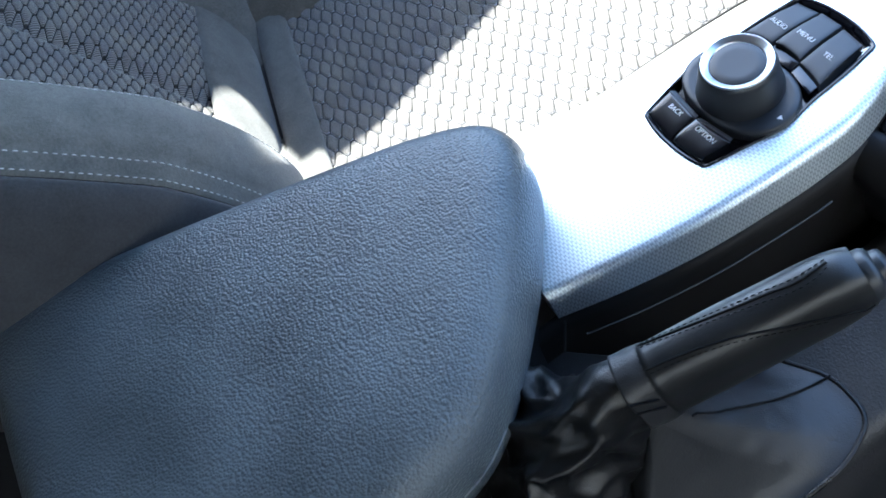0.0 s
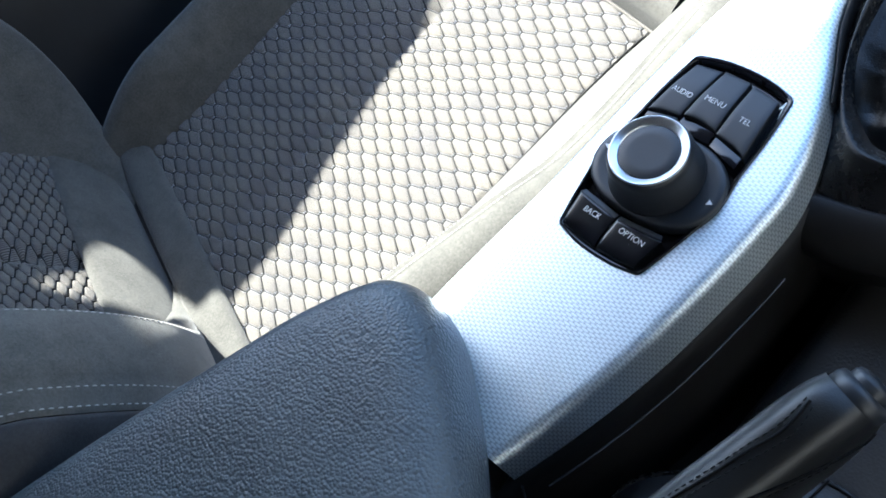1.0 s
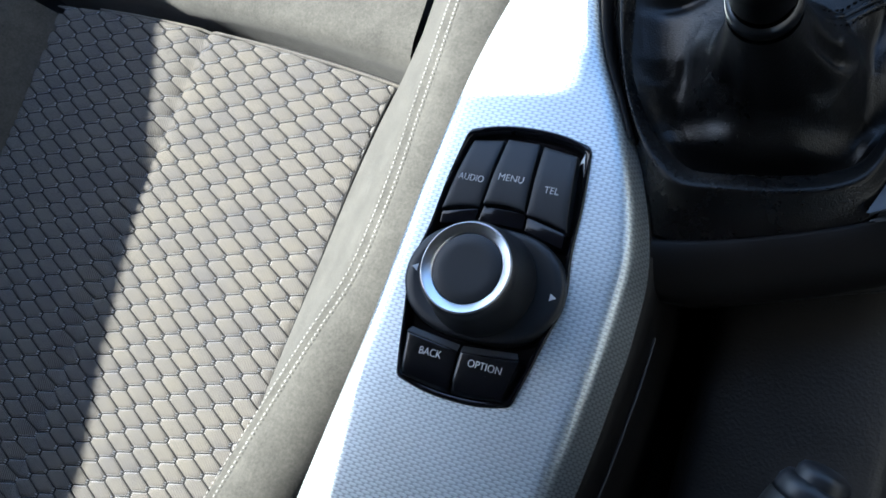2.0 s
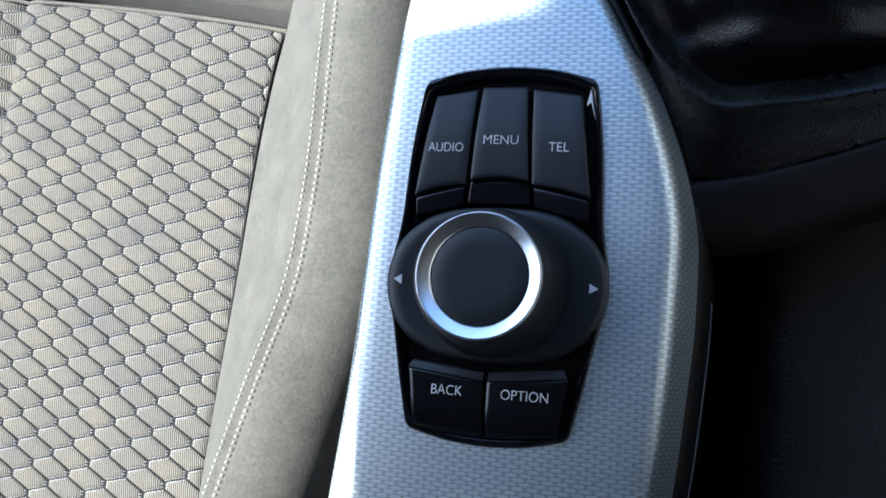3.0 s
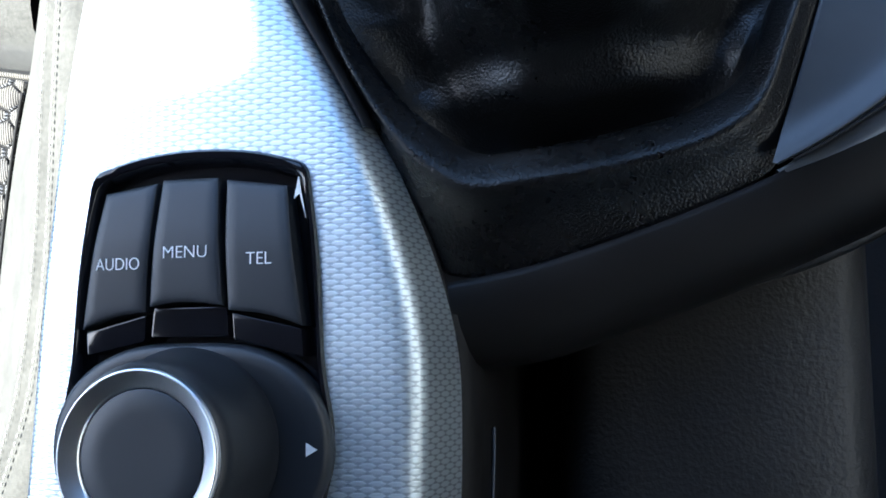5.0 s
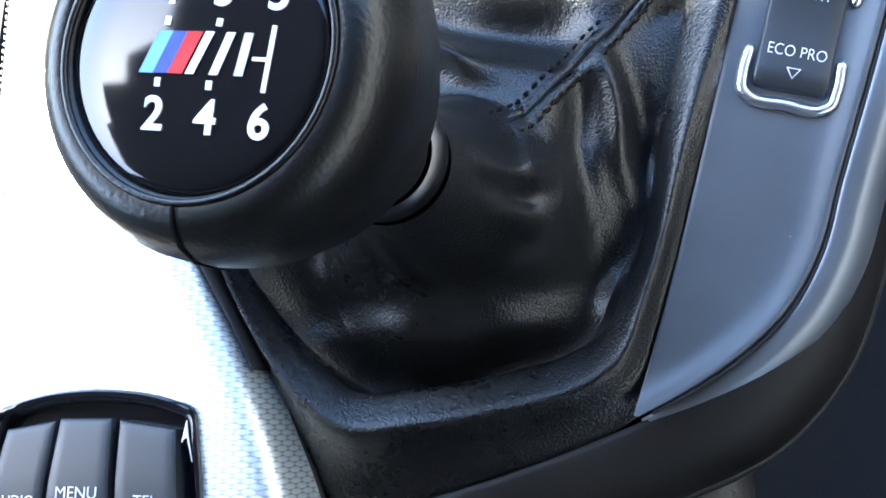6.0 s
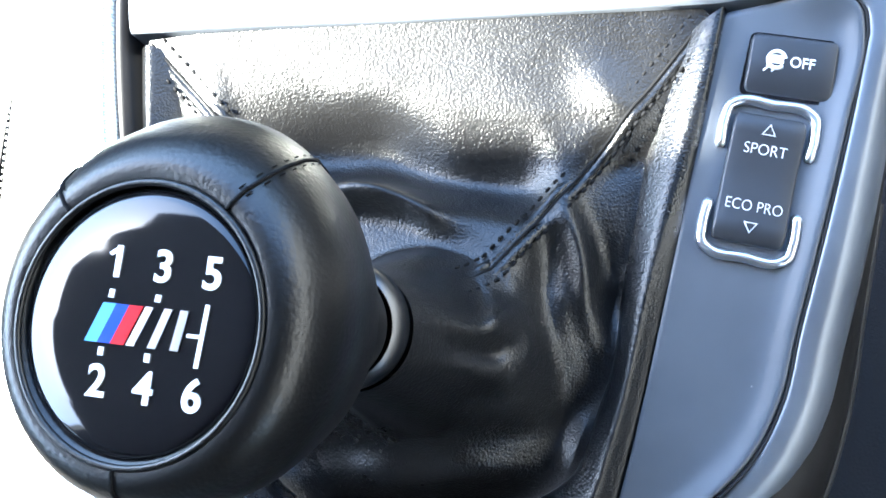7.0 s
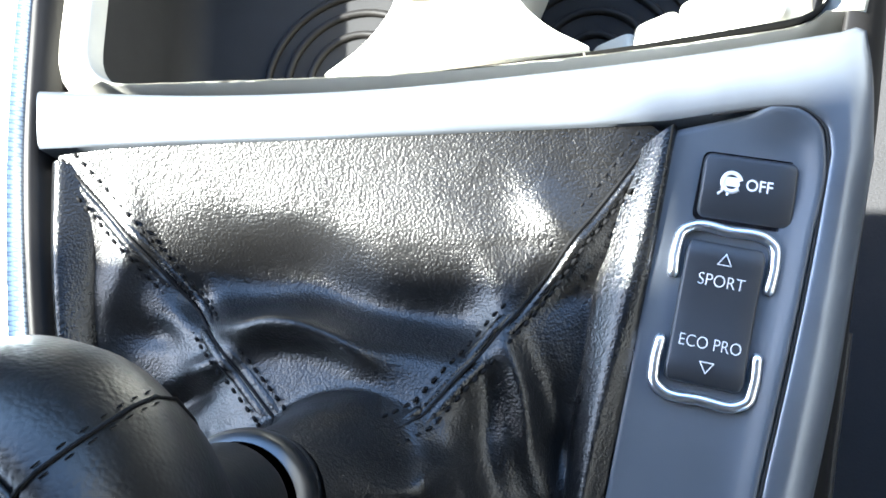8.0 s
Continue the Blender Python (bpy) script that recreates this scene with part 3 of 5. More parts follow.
def build_console():
    t = thing("centre_console", "black plastic centre console body beside the driver seat", "console")
    # side wall below the trim
    rows = []
    for k in range(40):
        y = -330 + 365 * k / 39
        l, r, fx, fz, z = TRIM_AT(max(y, -170))
        rows.append([((fx - 3) * M, y * M, (fz - 0.5) * M), ((fx + 1.5) * M, y * M, (fz - 1.0) * M), ((fx + 4) * M, y * M, (fz - 12) * M), ((fx + 6) * M, y * M, -75 * M), ((fx + 8) * M, y * M, -130 * M)])
    add("side_panel", grid("side_panel", rows, PLASTIC), t)
    seam = [((TRIM_AT(y)[2] + 5.2) * M, y * M, -43 * M) for y in np.linspace(-161, 2, 30)]
    add("side_seam", tube("side_seam", seam, 0.0006, PANEL, 6), t, "fine raised seam line")
    add("end_seam", tube("end_seam", [(48 * M, -169.5 * M, -12 * M), (48 * M, -177.8 * M, -41 * M)], 0.0006, PANEL, 6), t)
    add("rear_step", slab("rear_step", rounded([(26, -194.5), (84, -137.5), (96, -160), (98, -300), (16, -300)], [2, 3, 6, 6, 6], 4), -110, -50, TEXTURED, 3.0, 3), t, "black plastic step behind the trim")
    # left wall towards the passenger seat
    rows = []
    for k in range(30):
        y = -330 + 700 * k / 29
        l = TRIM_AT(max(min(y, 330), -170))[0]
        z = TRIM_AT(max(min(y, 330), -170))[4]
        rows.append([((l + 3) * M, y * M, (z - 8) * M), ((l + 1.5) * M, y * M, (z - 16) * M), ((l - 6) * M, y * M, -110 * M), ((l - 8) * M, y * M, -250 * M)])
    add("side_panel", grid("side_panel", rows, PLASTIC), t)
    # smooth ledge behind and beside the gear panel
    upper = line([(62, 42.5, -21), (85, 46.5, -21.5), (110, 53.5, -21.5), (149, 68.0, -21.5), (175, 80, -20), (192, 96, -18.5), (203, 118, -16), (211, 145, -14), (222, 185, -10), (233, 225, -6), (243, 262, -3)], 60)
    lower = line([(66, 18, -26), (88, 21, -30), (115, 30, -33), (160, 47, -33), (190, 62, -32), (208, 82, -30), (219, 108, -28), (227, 140, -25), (238, 185, -20), (248, 225, -15), (256, 262, -12)], 60)
    rows = []
    for a, b in zip(upper, lower):
        sec = []
        for s, h in ((0, -4), (0, 0.2), (0.08, 1.2), (0.25, 2.3), (0.5, 2.6), (0.75, 0.8), (0.92, -3.0), (1.0, -8.0), (0.97, -16), (0.75, -22), (0.6, -60)):
            p = a + (b - a) * s
            sec.append((p[0] * M, p[1] * M, (p[2] + h) * M))
        rows.append(sec)
    add("ledge", grid("ledge", rows, PLASTIC), t, "smooth black plastic ledge")
    foot = [((p[0] - 1.5) * M, (p[1] + 1.0) * M, (p[2] - 12.5) * M) for p in lower[13:44]]
    add("ledge_foot", tube("ledge_foot", foot, lambda k: 0.0035 * min(1.0, 0.1 + k * 6), TEXTURED, 10), t, "grained roll under the ledge")
    # tunnel surface that carries the handbrake
    rows = []
    for k in range(50):
        y = -330 + 420 * k / 49
        sec = []
        for x, z in ((60, -130), (84, -128), (90, -86), (94, -78), (101, -74.5), (112, -73.5), (150, -74), (174, -75), (182, -79), (187, -92), (190, -200)):
            sec.append((x * M, y * M, (z + 0.04 * max(y, -80)) * M))
        rows.append(sec)
    add("tunnel_cover", grid("tunnel_cover", rows, TEXTURED), t, "grained black plastic tunnel cover")
    return t


build_console()


# ---- gear surround, boot, panel ----
def build_surround():
    t = thing("gear_surround", "padded black leather frame around the gear boot", "gear surround")
    crest = line([(16.5, 228, 7), (17.5, 200, 4.5), (22, 165, 1), (29, 133, -3), (42, 99, -8), (60, 74.5, -10.5), (70, 67.5, -11), (90, 68, -12), (115, 72, -14), (134, 77, -14.5), (145, 83.5, -14.5), (154.5, 104, -14), (166.5, 145, -11), (178.5, 185, -8), (190, 222, -4)], 90)
    outer = line([(11.5, 229, 3), (12.5, 200, 0), (17, 165, -3), (24, 132, -8), (38, 97, -13), (52, 66, -18), (62, 46, -22), (74, 44, -22.5), (102, 51.5, -22.5), (140, 64.5, -22.5), (149.5, 69.5, -21.5), (160, 100, -17), (171.5, 140, -13), (183, 182, -8), (194, 224, -3)], 90)
    rows = []
    for c, o in zip(crest, outer):
        d = np.array([c[0] - o[0], c[1] - o[1], 0])
        ln = np.linalg.norm(d)
        d = d / max(ln, 1e-6)
        sec = []
        inside = [(0.0, 0.0), (1.5, -0.35), (3.0, -1.1), (5.0, -2.35), (7.0, -3.65), (9.0, -5.0), (10.5, -6.8), (11.2, -10.5), (11.0, -24)]
        sec.append((o[0] * M, o[1] * M, (o[2] - 3) * M))
        for w in (0.0, 0.04, 0.12, 0.25, 0.4, 0.55, 0.7, 0.82, 0.92):
            p = o + (c - o) * w
            sec.append((p[0] * M, p[1] * M, (p[2] - 1.2 * w + 4.6 * math.exp(-((1 - w) * ln / 6.0) ** 2) * min(1.0, w * 5)) * M))
        for q, h in inside:
            sec.append(((c[0] + d[0] * q) * M, (c[1] + d[1] * q) * M, (c[2] + 3.4 + h) * M))
        rows.append(sec)
    add("padded_roll", grid("padded_roll", rows, LEATHER), t)
    add("base_plate", slab("base_plate", [(13, 233), (20, 150), (42, 95), (66, 48), (148, 72), (176, 140), (197, 233)], -64, -60, PLASTIC), t, "black plate under the boot")
    # one lacquered frame: the bar in front runs round the corner into the rail beside the key panel
    inner = line([(12, 231.5), (60, 229.5), (110, 227.2), (160, 225.6), (192, 225.0)], 22)[:-1] + line([(192, 225.0), (208, 226.2), (219, 226.8)], 8)[:-1] + line([(219, 226.8), (226.5, 225.6), (231.0, 220.5), (231.3, 213)], 12)[:-1] + line([(231.3, 213), (224.6, 189), (214, 155), (206, 131), (200, 112), (191, 97), (179, 86), (165, 77), (151.5, 70)], 44)
    outer = line([(11, 249.5), (60, 243.8), (110, 241.0), (160, 241.4), (192, 242.4)], 22)[:-1] + line([(192, 242.4), (215, 243.8), (238, 245.5)], 8)[:-1] + line([(238, 245.5), (243.8, 246.2), (244.6, 241), (243.5, 213)], 12)[:-1] + line([(243.5, 213), (236.5, 188), (227, 154), (219, 129), (212, 108), (202, 91.5), (188, 79), (169, 69.5), (153.5, 65.5)], 44)
    rows = []
    for k, (a, b) in enumerate(zip(inner, outer)):
        # the bar is flat to its far edge; the rail rounds over half way
        f = min(1.0, max(0.0, (k - 30) / 10))
        sec = [(0, -9), (0, 2.0), (0.05, 2.6), (0.12, 2.8), (0.35, 3.0)]
        sec += [(0.50, 3.0 - 0.7 * f), (0.68, 2.9 - 1.9 * f), (0.84, 2.8 - 3.5 * f), (0.94, 2.5 - 5.2 * f), (1.0, 1.4 - 7 * f), (1.02, -3 - 12 * f), (1.03, -16 - 14 * f)]
        row = []
        for w, h in sec:
            p = a + (b - a) * w
            sink = 6.0 * max(0.0, (k - len(inner) + 16) / 16) ** 1.3
            row.append((p[0] * M, p[1] * M, (boot_plane(p[0], p[1]) + h - sink) * M))
        rows.append(row)
    add("front_frame", shade_sharp(grid("front_frame", rows, BAR), 50), t, "satin slate lacquered frame")
    gap = [(p[0] - 0.35, p[1] - 0.4, boot_plane(p[0], p[1]) + 2.1) for p in inner[24:82]]
    add("panel_gap", tube("panel_gap", [Vector(p) * M for p in gap], 0.0005, RUBBER, 6), t, "thin dark gap round the key panel")
    # key panel: flat in the middle, flaring up to the gap
    left = line([(194.0, 223.0), (192.0, 219.5), (181.8, 181), (170.8, 140), (159, 99), (149.6, 70.6)], 64)
    right = line([(219, 226.2), (226.0, 224.9), (230.3, 220), (230.6, 213), (224.0, 189), (213.3, 155), (205.3, 131), (199.3, 112.3), (190.2, 97.4), (178.4, 86.5), (164, 77), (151, 70.4)], 64)
    rim = np.array([(p[0], p[1]) for p in right])
    rows = []
    for a, b in zip(left, right):
        row = []
        for w in (0, 0.01, 0.04, 0.1, 0.2, 0.35, 0.5, 0.6, 0.68, 0.75, 0.81, 0.86, 0.9, 0.94, 0.97, 0.99, 1.0):
            p = a + (b - a) * w
            d = float(np.min(np.hypot(rim[:, 0] - p[0], rim[:, 1] - p[1])))
            lift = 3.2 * math.exp(-((d / 5.6) ** 2)) - (0.5 if w in (0, 0.99) else 0) - (2.5 if w == 1.0 else 0)
            row.append((p[0] * M, p[1] * M, (boot_plane(p[0], p[1]) + lift) * M))
        rows.append(row)
    rows.insert(0, [(x, y + 0.0004 if k > 1 else y, z - 0.004) for k, (x, y, z) in enumerate(rows[0])])
    add("key_panel", grid("key_panel", rows, PANEL), t, "slate plastic key panel")
    return t


build_surround()

GEAR_RING = Vector((97.0, 128.5, 46.0))
GEAR_TOP = Vector((101.2, 113.3, 139.5))

# folds of the boot: x, y, half length, half width, turn in degrees, rise
FOLDS = [
    (90, 188.5, 38, 10.5, -8, -12.0), (130, 179, 16, 9, -20, -6.0), (89, 174, 19, 5.2, -16, 13.0), (108, 166, 8, 5, -24, 3.0),
    (56, 184, 10, 5, -34, -5.0), (62, 165, 12, 4, 18, 4.0), (54, 158, 12, 4.5, 14, -6.0), (33, 196, 4, 20, -14, 2.5), (41, 176, 9, 4, -20, -3.0),
    (163, 196, 7, 12, 28, 2.5), (158, 178, 12, 5, 30, -3.0), (147, 150, 3.6, 22, 8, 4.5), (138, 140, 3.2, 22, 6, -5.0), (131, 132, 3.0, 13, 16, 2.6),
    (160, 132, 4.5, 26, 15, -3.5), (104, 108, 36, 5.5, 2, -5.5), (104, 96.5, 40, 5.0, 2, 3.0), (104, 84, 36, 5, 4, -2.0),
    (72, 112, 9, 5, 24, 1.5), (60, 124, 5, 12, 26, -4.0), (147, 104, 5, 7, 10, 3.0), (122, 128, 6, 9, 40, 2.0),
]


def fold_at(x, y):
    z = 0.0
    q = Vector((x * 0.035, y * 0.035, 1.7))
    x, y = x + 6 * noise.noise(q), y + 6 * noise.noise(q + Vector((7, 3, 2)))
    for fx, fy, lx, ly, turn, amp in FOLDS:
        c, q = math.cos(radians(turn)), math.sin(radians(turn))
        u, v = (x - fx) * c + (y - fy) * q, (y - fy) * c - (x - fx) * q
        z += amp * math.exp(-(u / lx) ** 2 - (v / ly) ** 2)
    return z


def build_boot():
    t = thing("gear_boot", "wrinkled black leather gear boot with stitched seams", "gear boot")
    n, m = 260, 110
    base = line([(16.5, 230, 9.5), (60, 231, 8), (106, 229.5, 5.2), (150, 227.5, 1.7), (189, 223.5, -3.5), (174, 184, -11), (162, 144, -16), (149, 104, -21), (139, 85, -24), (126, 78, -25), (95, 71, -25), (70, 68.5, -23), (52, 88, -19), (37, 117, -12), (26, 155, -5), (20.5, 190, 1), (16.5, 230, 9.5)], n + 1)[:-1]
    rows = []
    for j in range(m + 1):
        s = j / m
        row = []
        for i, b in enumerate(base):
            a = math.atan2(b[1] - GEAR_RING.y, b[0] - GEAR_RING.x)
            ca, sa = math.cos(a), math.sin(a)
            # lowland out to a ring round the lever, then a flared sleeve up to the collar
            mid = np.array([GEAR_RING.x + 6 + 31 * ca, GEAR_RING.y + 2 + 27 * sa, 3.0 - 7 * max(0.0, -sa)])
            top = np.array([GEAR_RING.x + 15.0 * ca, GEAR_RING.y + 15.0 * sa, GEAR_RING.z - 7])
            if s < 0.62:
                e = s / 0.62
                p = b * (1 - e) + mid * e
                p[2] -= (9 + 8 * max(0.0, -sa)) * math.sin(math.pi * e ** (1 - 0.35 * max(0.0, -sa))) * (1 - 0.35 * max(0.0, sa)) * (1 - 0.45 * max(0.0, ca))
            else:
                e = (s - 0.62) / 0.38
                p = mid * (1 - e) + top * e
                p[2] = mid[2] + (top[2] - mid[2]) * (e * 0.45 + 0.55 * e ** 2)
            w = min(1.0, s / 0.10) * min(1.0, (1 - s) / 0.25)
            z = p[2] + w * fold_at(p[0], p[1])
            q = Vector((p[0] * 0.03, p[1] * 0.03, 0.3))
            calm = 0.3 if p[1] > 196 else 0.6
            z += w * calm * 1.5 * noise.noise(q)
            crisp = 1 - 2.6 * abs(noise.noise(Vector((q.x * 1.1 + 4, q.y * 1.6, 0.8))))
            z += w * calm * (0.15 if p[1] > 150 else 0.8) * (crisp ** 3 if crisp > 0 else 0)
            z += w * calm * 0.25 * noise.noise(q * 4.2)
            # creases that run up the sleeve
            if s > 0.6:
                z += 2.8 * min(1.0, (1 - s) * 5) * min(1.0, (s - 0.6) * 8) * math.sin(6 * a + 5 * noise.noise(q * 1.5))
            row.append((p[0] * M, p[1] * M, z * M))
        rows.append(row)
    add("leather_skin", grid("leather_skin", rows, CRUMPLED, close_u=True), t)

    def seam(i0):
        path = []
        for j in range(1, int(m * 0.80)):
            path.append(Vector(rows[j][i0]) / M)
        side = []
        for off in (-4.0, 4.0):
            run = []
            for k, p in enumerate(path):
                d = (path[min(k + 1, len(path) - 1)] - path[max(k - 1, 0)]).normalized()
                q = p + d.cross(Vector((0, 0, 1))).normalized() * off
                run.append((q.x, q.y, p.z + 0.35))
            side.append(run)
        s = add("seam", tube("seam", [(p - Vector((0, 0, 0.1))) * M for p in path], lambda k: 0.0005 * min(1.0, (1 - k) * 5 + 0.05), DARK_THREAD, 8), t)
        for off in (-1.7, 1.7):
            welt = []
            for k, p in enumerate(path):
                d = (path[min(k + 1, len(path) - 1)] - path[max(k - 1, 0)]).normalized()
                welt.append((p + d.cross(Vector((0, 0, 1))).normalized() * off + Vector((0, 0, -1.5))) * M)
            add("welt", tube("welt", welt, lambda k: 0.0018 * min(1.0, (1 - k) * 4 + 0.02), LEATHER, 10), s, "padded leather welt beside the seam")
        for run in side:
            add("stitching", stitches("stitching", run, DARK_THREAD, 2.0, 1.5, 0.55), s, "black stitching")

    best = lambda x, y: min(range(n), key=lambda i: (base[i][0] - x) ** 2 + (base[i][1] - y) ** 2)
    seam(best(16.5, 230))
    seam(best(189, 223.5))
    return t


build_boot()


def build_gear_lever():
    t = thing("gear_lever", "black leather gear knob with shift pattern on a glossy cap", "gear lever")
    axis = (GEAR_TOP - GEAR_RING).normalized()
    # the cap leans towards the passenger side, the shaft backwards
    face = Matrix.Translation(GEAR_TOP * M) @ Matrix.Rotation(radians(5), 4, "X") @ Matrix.Rotation(radians(-4.5), 4, "Y")
    nrm = face.to_3x3() @ Vector((0, 0, 1))

    def skin(r, z, ang):
        """A point of the bent grip, in mm; its body bulges forward under the cap."""
        k = min(1.0, max(0.0, -z / 87.0))
        q = min(1.0, k * 4)
        bulge = math.exp(-((z + 17) / 14.0) ** 2)
        mid = GEAR_TOP + (nrm * (1 - q) + (GEAR_TOP - GEAR_RING) / 87.0 * q) * z + Vector((-0.3 * bulge, 3.2 * bulge, 0))
        up = nrm.lerp(axis, k).normalized()
        sx = Vector((1, 0, 0)) - up * up.x
        sx.normalize()
        sy = up.cross(sx)
        return mid + (sx * math.cos(ang) + sy * math.sin(ang) * (1 + 0.07 * bulge)) * r

    def bent(name, profile, mat, n=72):
        rows = [[skin(r, z, 2 * math.pi * i / n) * M for i in range(n)] for r, z in profile]
        return shade_sharp(grid(name, rows, mat, close_u=True), 50)

    prof = [(17.9, -0.9), (18.5, 0.4), (20.0, 0.9), (21.9, 0.3), (24.2, -2.0), (26.2, -6.0), (27.1, -11.0), (27.4, -16), (27.0, -22), (25.4, -29), (22.4, -36), (18.6, -43), (15.6, -49), (14.2, -54), (13.6, -60), (13.4, -76), (12.0, -80)]
    knob = add("knob", bent("knob", prof, GRIP), t, "smooth black leather grip")
    add("collar", bent("collar", [(13.0, -82), (14.6, -83), (15.4, -84.5), (15.4, -88.5), (14.6, -89.6), (13, -90)], DARK_CHROME), t, "dark satin chrome collar")
    add("sleeve", bent("sleeve", [(13.2, -89), (13.8, -92), (14.2, -100), (14.0, -112)], RUBBER), t, "black rubber sleeve")
    cap = add("cap", lathe("cap", [(18.2, -0.6), (17.8, 0.1), (16.4, 0.62), (12, 0.98), (6, 1.22), (0.01, 1.3)], CLEAR_BLACK, face, 72), knob, "glossy black shift pattern cap")
    dome = lambda x, y: 1.3 - 0.0022 * (x * x + y * y)

    def laid(x, y):
        """The pattern lies turned and a little off the middle of the cap."""
        p = Matrix.Rotation(radians(-8.5), 2) @ Vector((x * 0.99, y * 0.80))
        return p.x + 2.9, p.y - 0.9

    def on(x, y, h=0.12):
        x, y = laid(x, y)
        return face @ Matrix.Translation((x * M, y * M, (dome(x, y) + h) * M)) @ Matrix.Rotation(radians(-8.5), 4, "Z")

    return t, knob, cap, face, on, dome, laid, skin


def finish_gear_lever():
    t, knob, cap, face, on, dome, laid, skin = build_gear_lever()
    # digits, gate marks and the striped badge, flat on the cap
    for ch, x, y in (("1", -6.6, 10.0), ("3", 0.6, 9.8), ("5", 8.0, 9.4), ("2", -7.2, -9.8), ("4", 0.2, -10.0), ("6", 7.4, -10.2)):
        add("digit", lettering(ch, 4.1, WHITE, on(x, y), None, 0.12), cap, f'white digit "{ch}"')

    def bar(pts, mat, name, label="", h=0.1):
        me = slab(name, [laid(*p) for p in pts], 0, 0.16, mat)
        for v in me.vertices:
            x, y = v.co.x / M, v.co.y / M
            v.co.z += (dome(x, y) + h) * M
        me.transform(face)
        add(name, me, cap, label)

    def stroke(x0, y0, x1, y1, w):
        d = Vector((x1 - x0, y1 - y0)).normalized()
        s = Vector((-d.y, d.x)) * w / 2
        return [(x0 + s.x, y0 + s.y), (x1 + s.x, y1 + s.y), (x1 - s.x, y1 - s.y), (x0 - s.x, y0 - s.y)]

    for a in ((-6.7, 5.6, -6.8, 4.2), (0.6, 5.4, 0.5, 4.2), (-7.1, -4.0, -7.1, -5.4), (0.2, -4.2, 0.2, -5.6)):
        bar(stroke(*a, 0.8), WHITE, "gate_mark")
    bar(stroke(8.0, 4.6, 7.5, -5.6, 0.6), WHITE, "gate_mark")
    bar(stroke(5.6, -0.6, 7.7, -0.6, 0.6), WHITE, "gate_mark")
    # slanted stripes and a plain chrome mark in place of the badge letter
    for k, mat in enumerate((BLUE_LIGHT, BLUE_DARK, RED)):
        x = -10.0 + 2.1 * k
        bar([(x, -3.3), (x + 2.1, -3.3), (x + 4.3, 3.3), (x + 2.2, 3.3)], mat, "stripe")
    for x, lean in ((-3.3, 2.2), (0.0, 1.8), (3.4, 0.8)):
        bar([(x, -3.3), (x + 1.2, -3.3), (x + 1.2 + lean, 3.3), (x + lean, 3.3)], CHROME, "badge_bar", "slanted chrome badge bar")
    bar(stroke(-8.0, 11.4, -6.7, 12.5, 0.7), WHITE, "digit_flag", "", 0.12)
    # seams of the leather grip
    for ang in (44, 126, 262):
        prof = ((18.8, 0.8), (20.0, 0.95), (22.0, 0.45), (24.3, -1.9), (26.3, -6.0), (27.2, -11.0), (27.5, -16), (27.1, -22), (25.5, -29), (22.5, -36))
        pts = [skin(r, z, radians(ang)) * M for r, z in prof]
        seam = add("seam", tube("seam", pts, 0.0003, DARK_THREAD, 6), knob)
        for d in (-1.9, 1.9) if ang < 200 else ():
            run = [tuple(skin(r + 0.02, z, radians(ang + d))) for r, z in prof[1:7]]
            add("stitching", stitches("stitching", run, DARK_THREAD, 1.3, 1.9, 0.12), seam, "black stitching")
    ring = [face @ Vector((18.8 * M * math.cos(radians(a)), 18.8 * M * math.sin(radians(a)), 0.75 * M)) for a in range(0, 360, 6)]
    add("cap_rim", tube("cap_rim", ring, 0.0005, GRIP, 6, True), knob)


finish_gear_lever()


# ---- keys on the panel ----
def on_panel(x, y, turn, lift=0.0):
    """A place on the key panel: x, y in mm, turned about its normal."""
    nrm = Vector((0.0687, -0.119, 1)).normalized()
    base = nrm.to_track_quat("Z", "Y").to_matrix().to_4x4()
    ydir = base.inverted().to_3x3() @ Vector((0, 1, 0))
    fix = Matrix.Rotation(math.atan2(ydir.y, ydir.x) - math.pi / 2, 4, "Z")
    z = boot_plane(x, y)
    return Matrix.Translation(Vector((x, y, z)) * M + nrm * lift * M) @ base @ fix @ Matrix.Rotation(radians(turn), 4, "Z")


def pillow(name, hw, hl, r, z0, top, mat, place, bev=0.8):
    """A key with rounded corners and a curved upper face; sizes in mm."""
    rows = []
    ys = [(-hl, 9), (-hl, bev), (-hl + bev * 0.3, bev * 0.3), (-hl + bev, 0)]
    ys += [(y, 0) for y in np.linspace(-hl + bev, hl - bev, 22)[1:-1]]
    ys += [(-y, d) for y, d in reversed(ys[:4])]
    for y, drop in ys:
        c = max(0.0, abs(y) - (hl - r))
        w = hw - (r - math.sqrt(max(0.0, r * r - c * c)))
        xs = [(-w, 9), (-w, bev), (-w + bev * 0.3, bev * 0.3), (-w + bev, 0), (-w * 0.5, 0), (0, 0), (w * 0.5, 0), (w - bev, 0), (w - bev * 0.3, bev * 0.3), (w, bev), (w, 9)]
        rows.append([(x * M, y * M, max(z0, top(x, y) - max(drop, d)) * M) for x, d in xs])
    me = grid(name, rows, mat)
    me.transform(place)
    return me


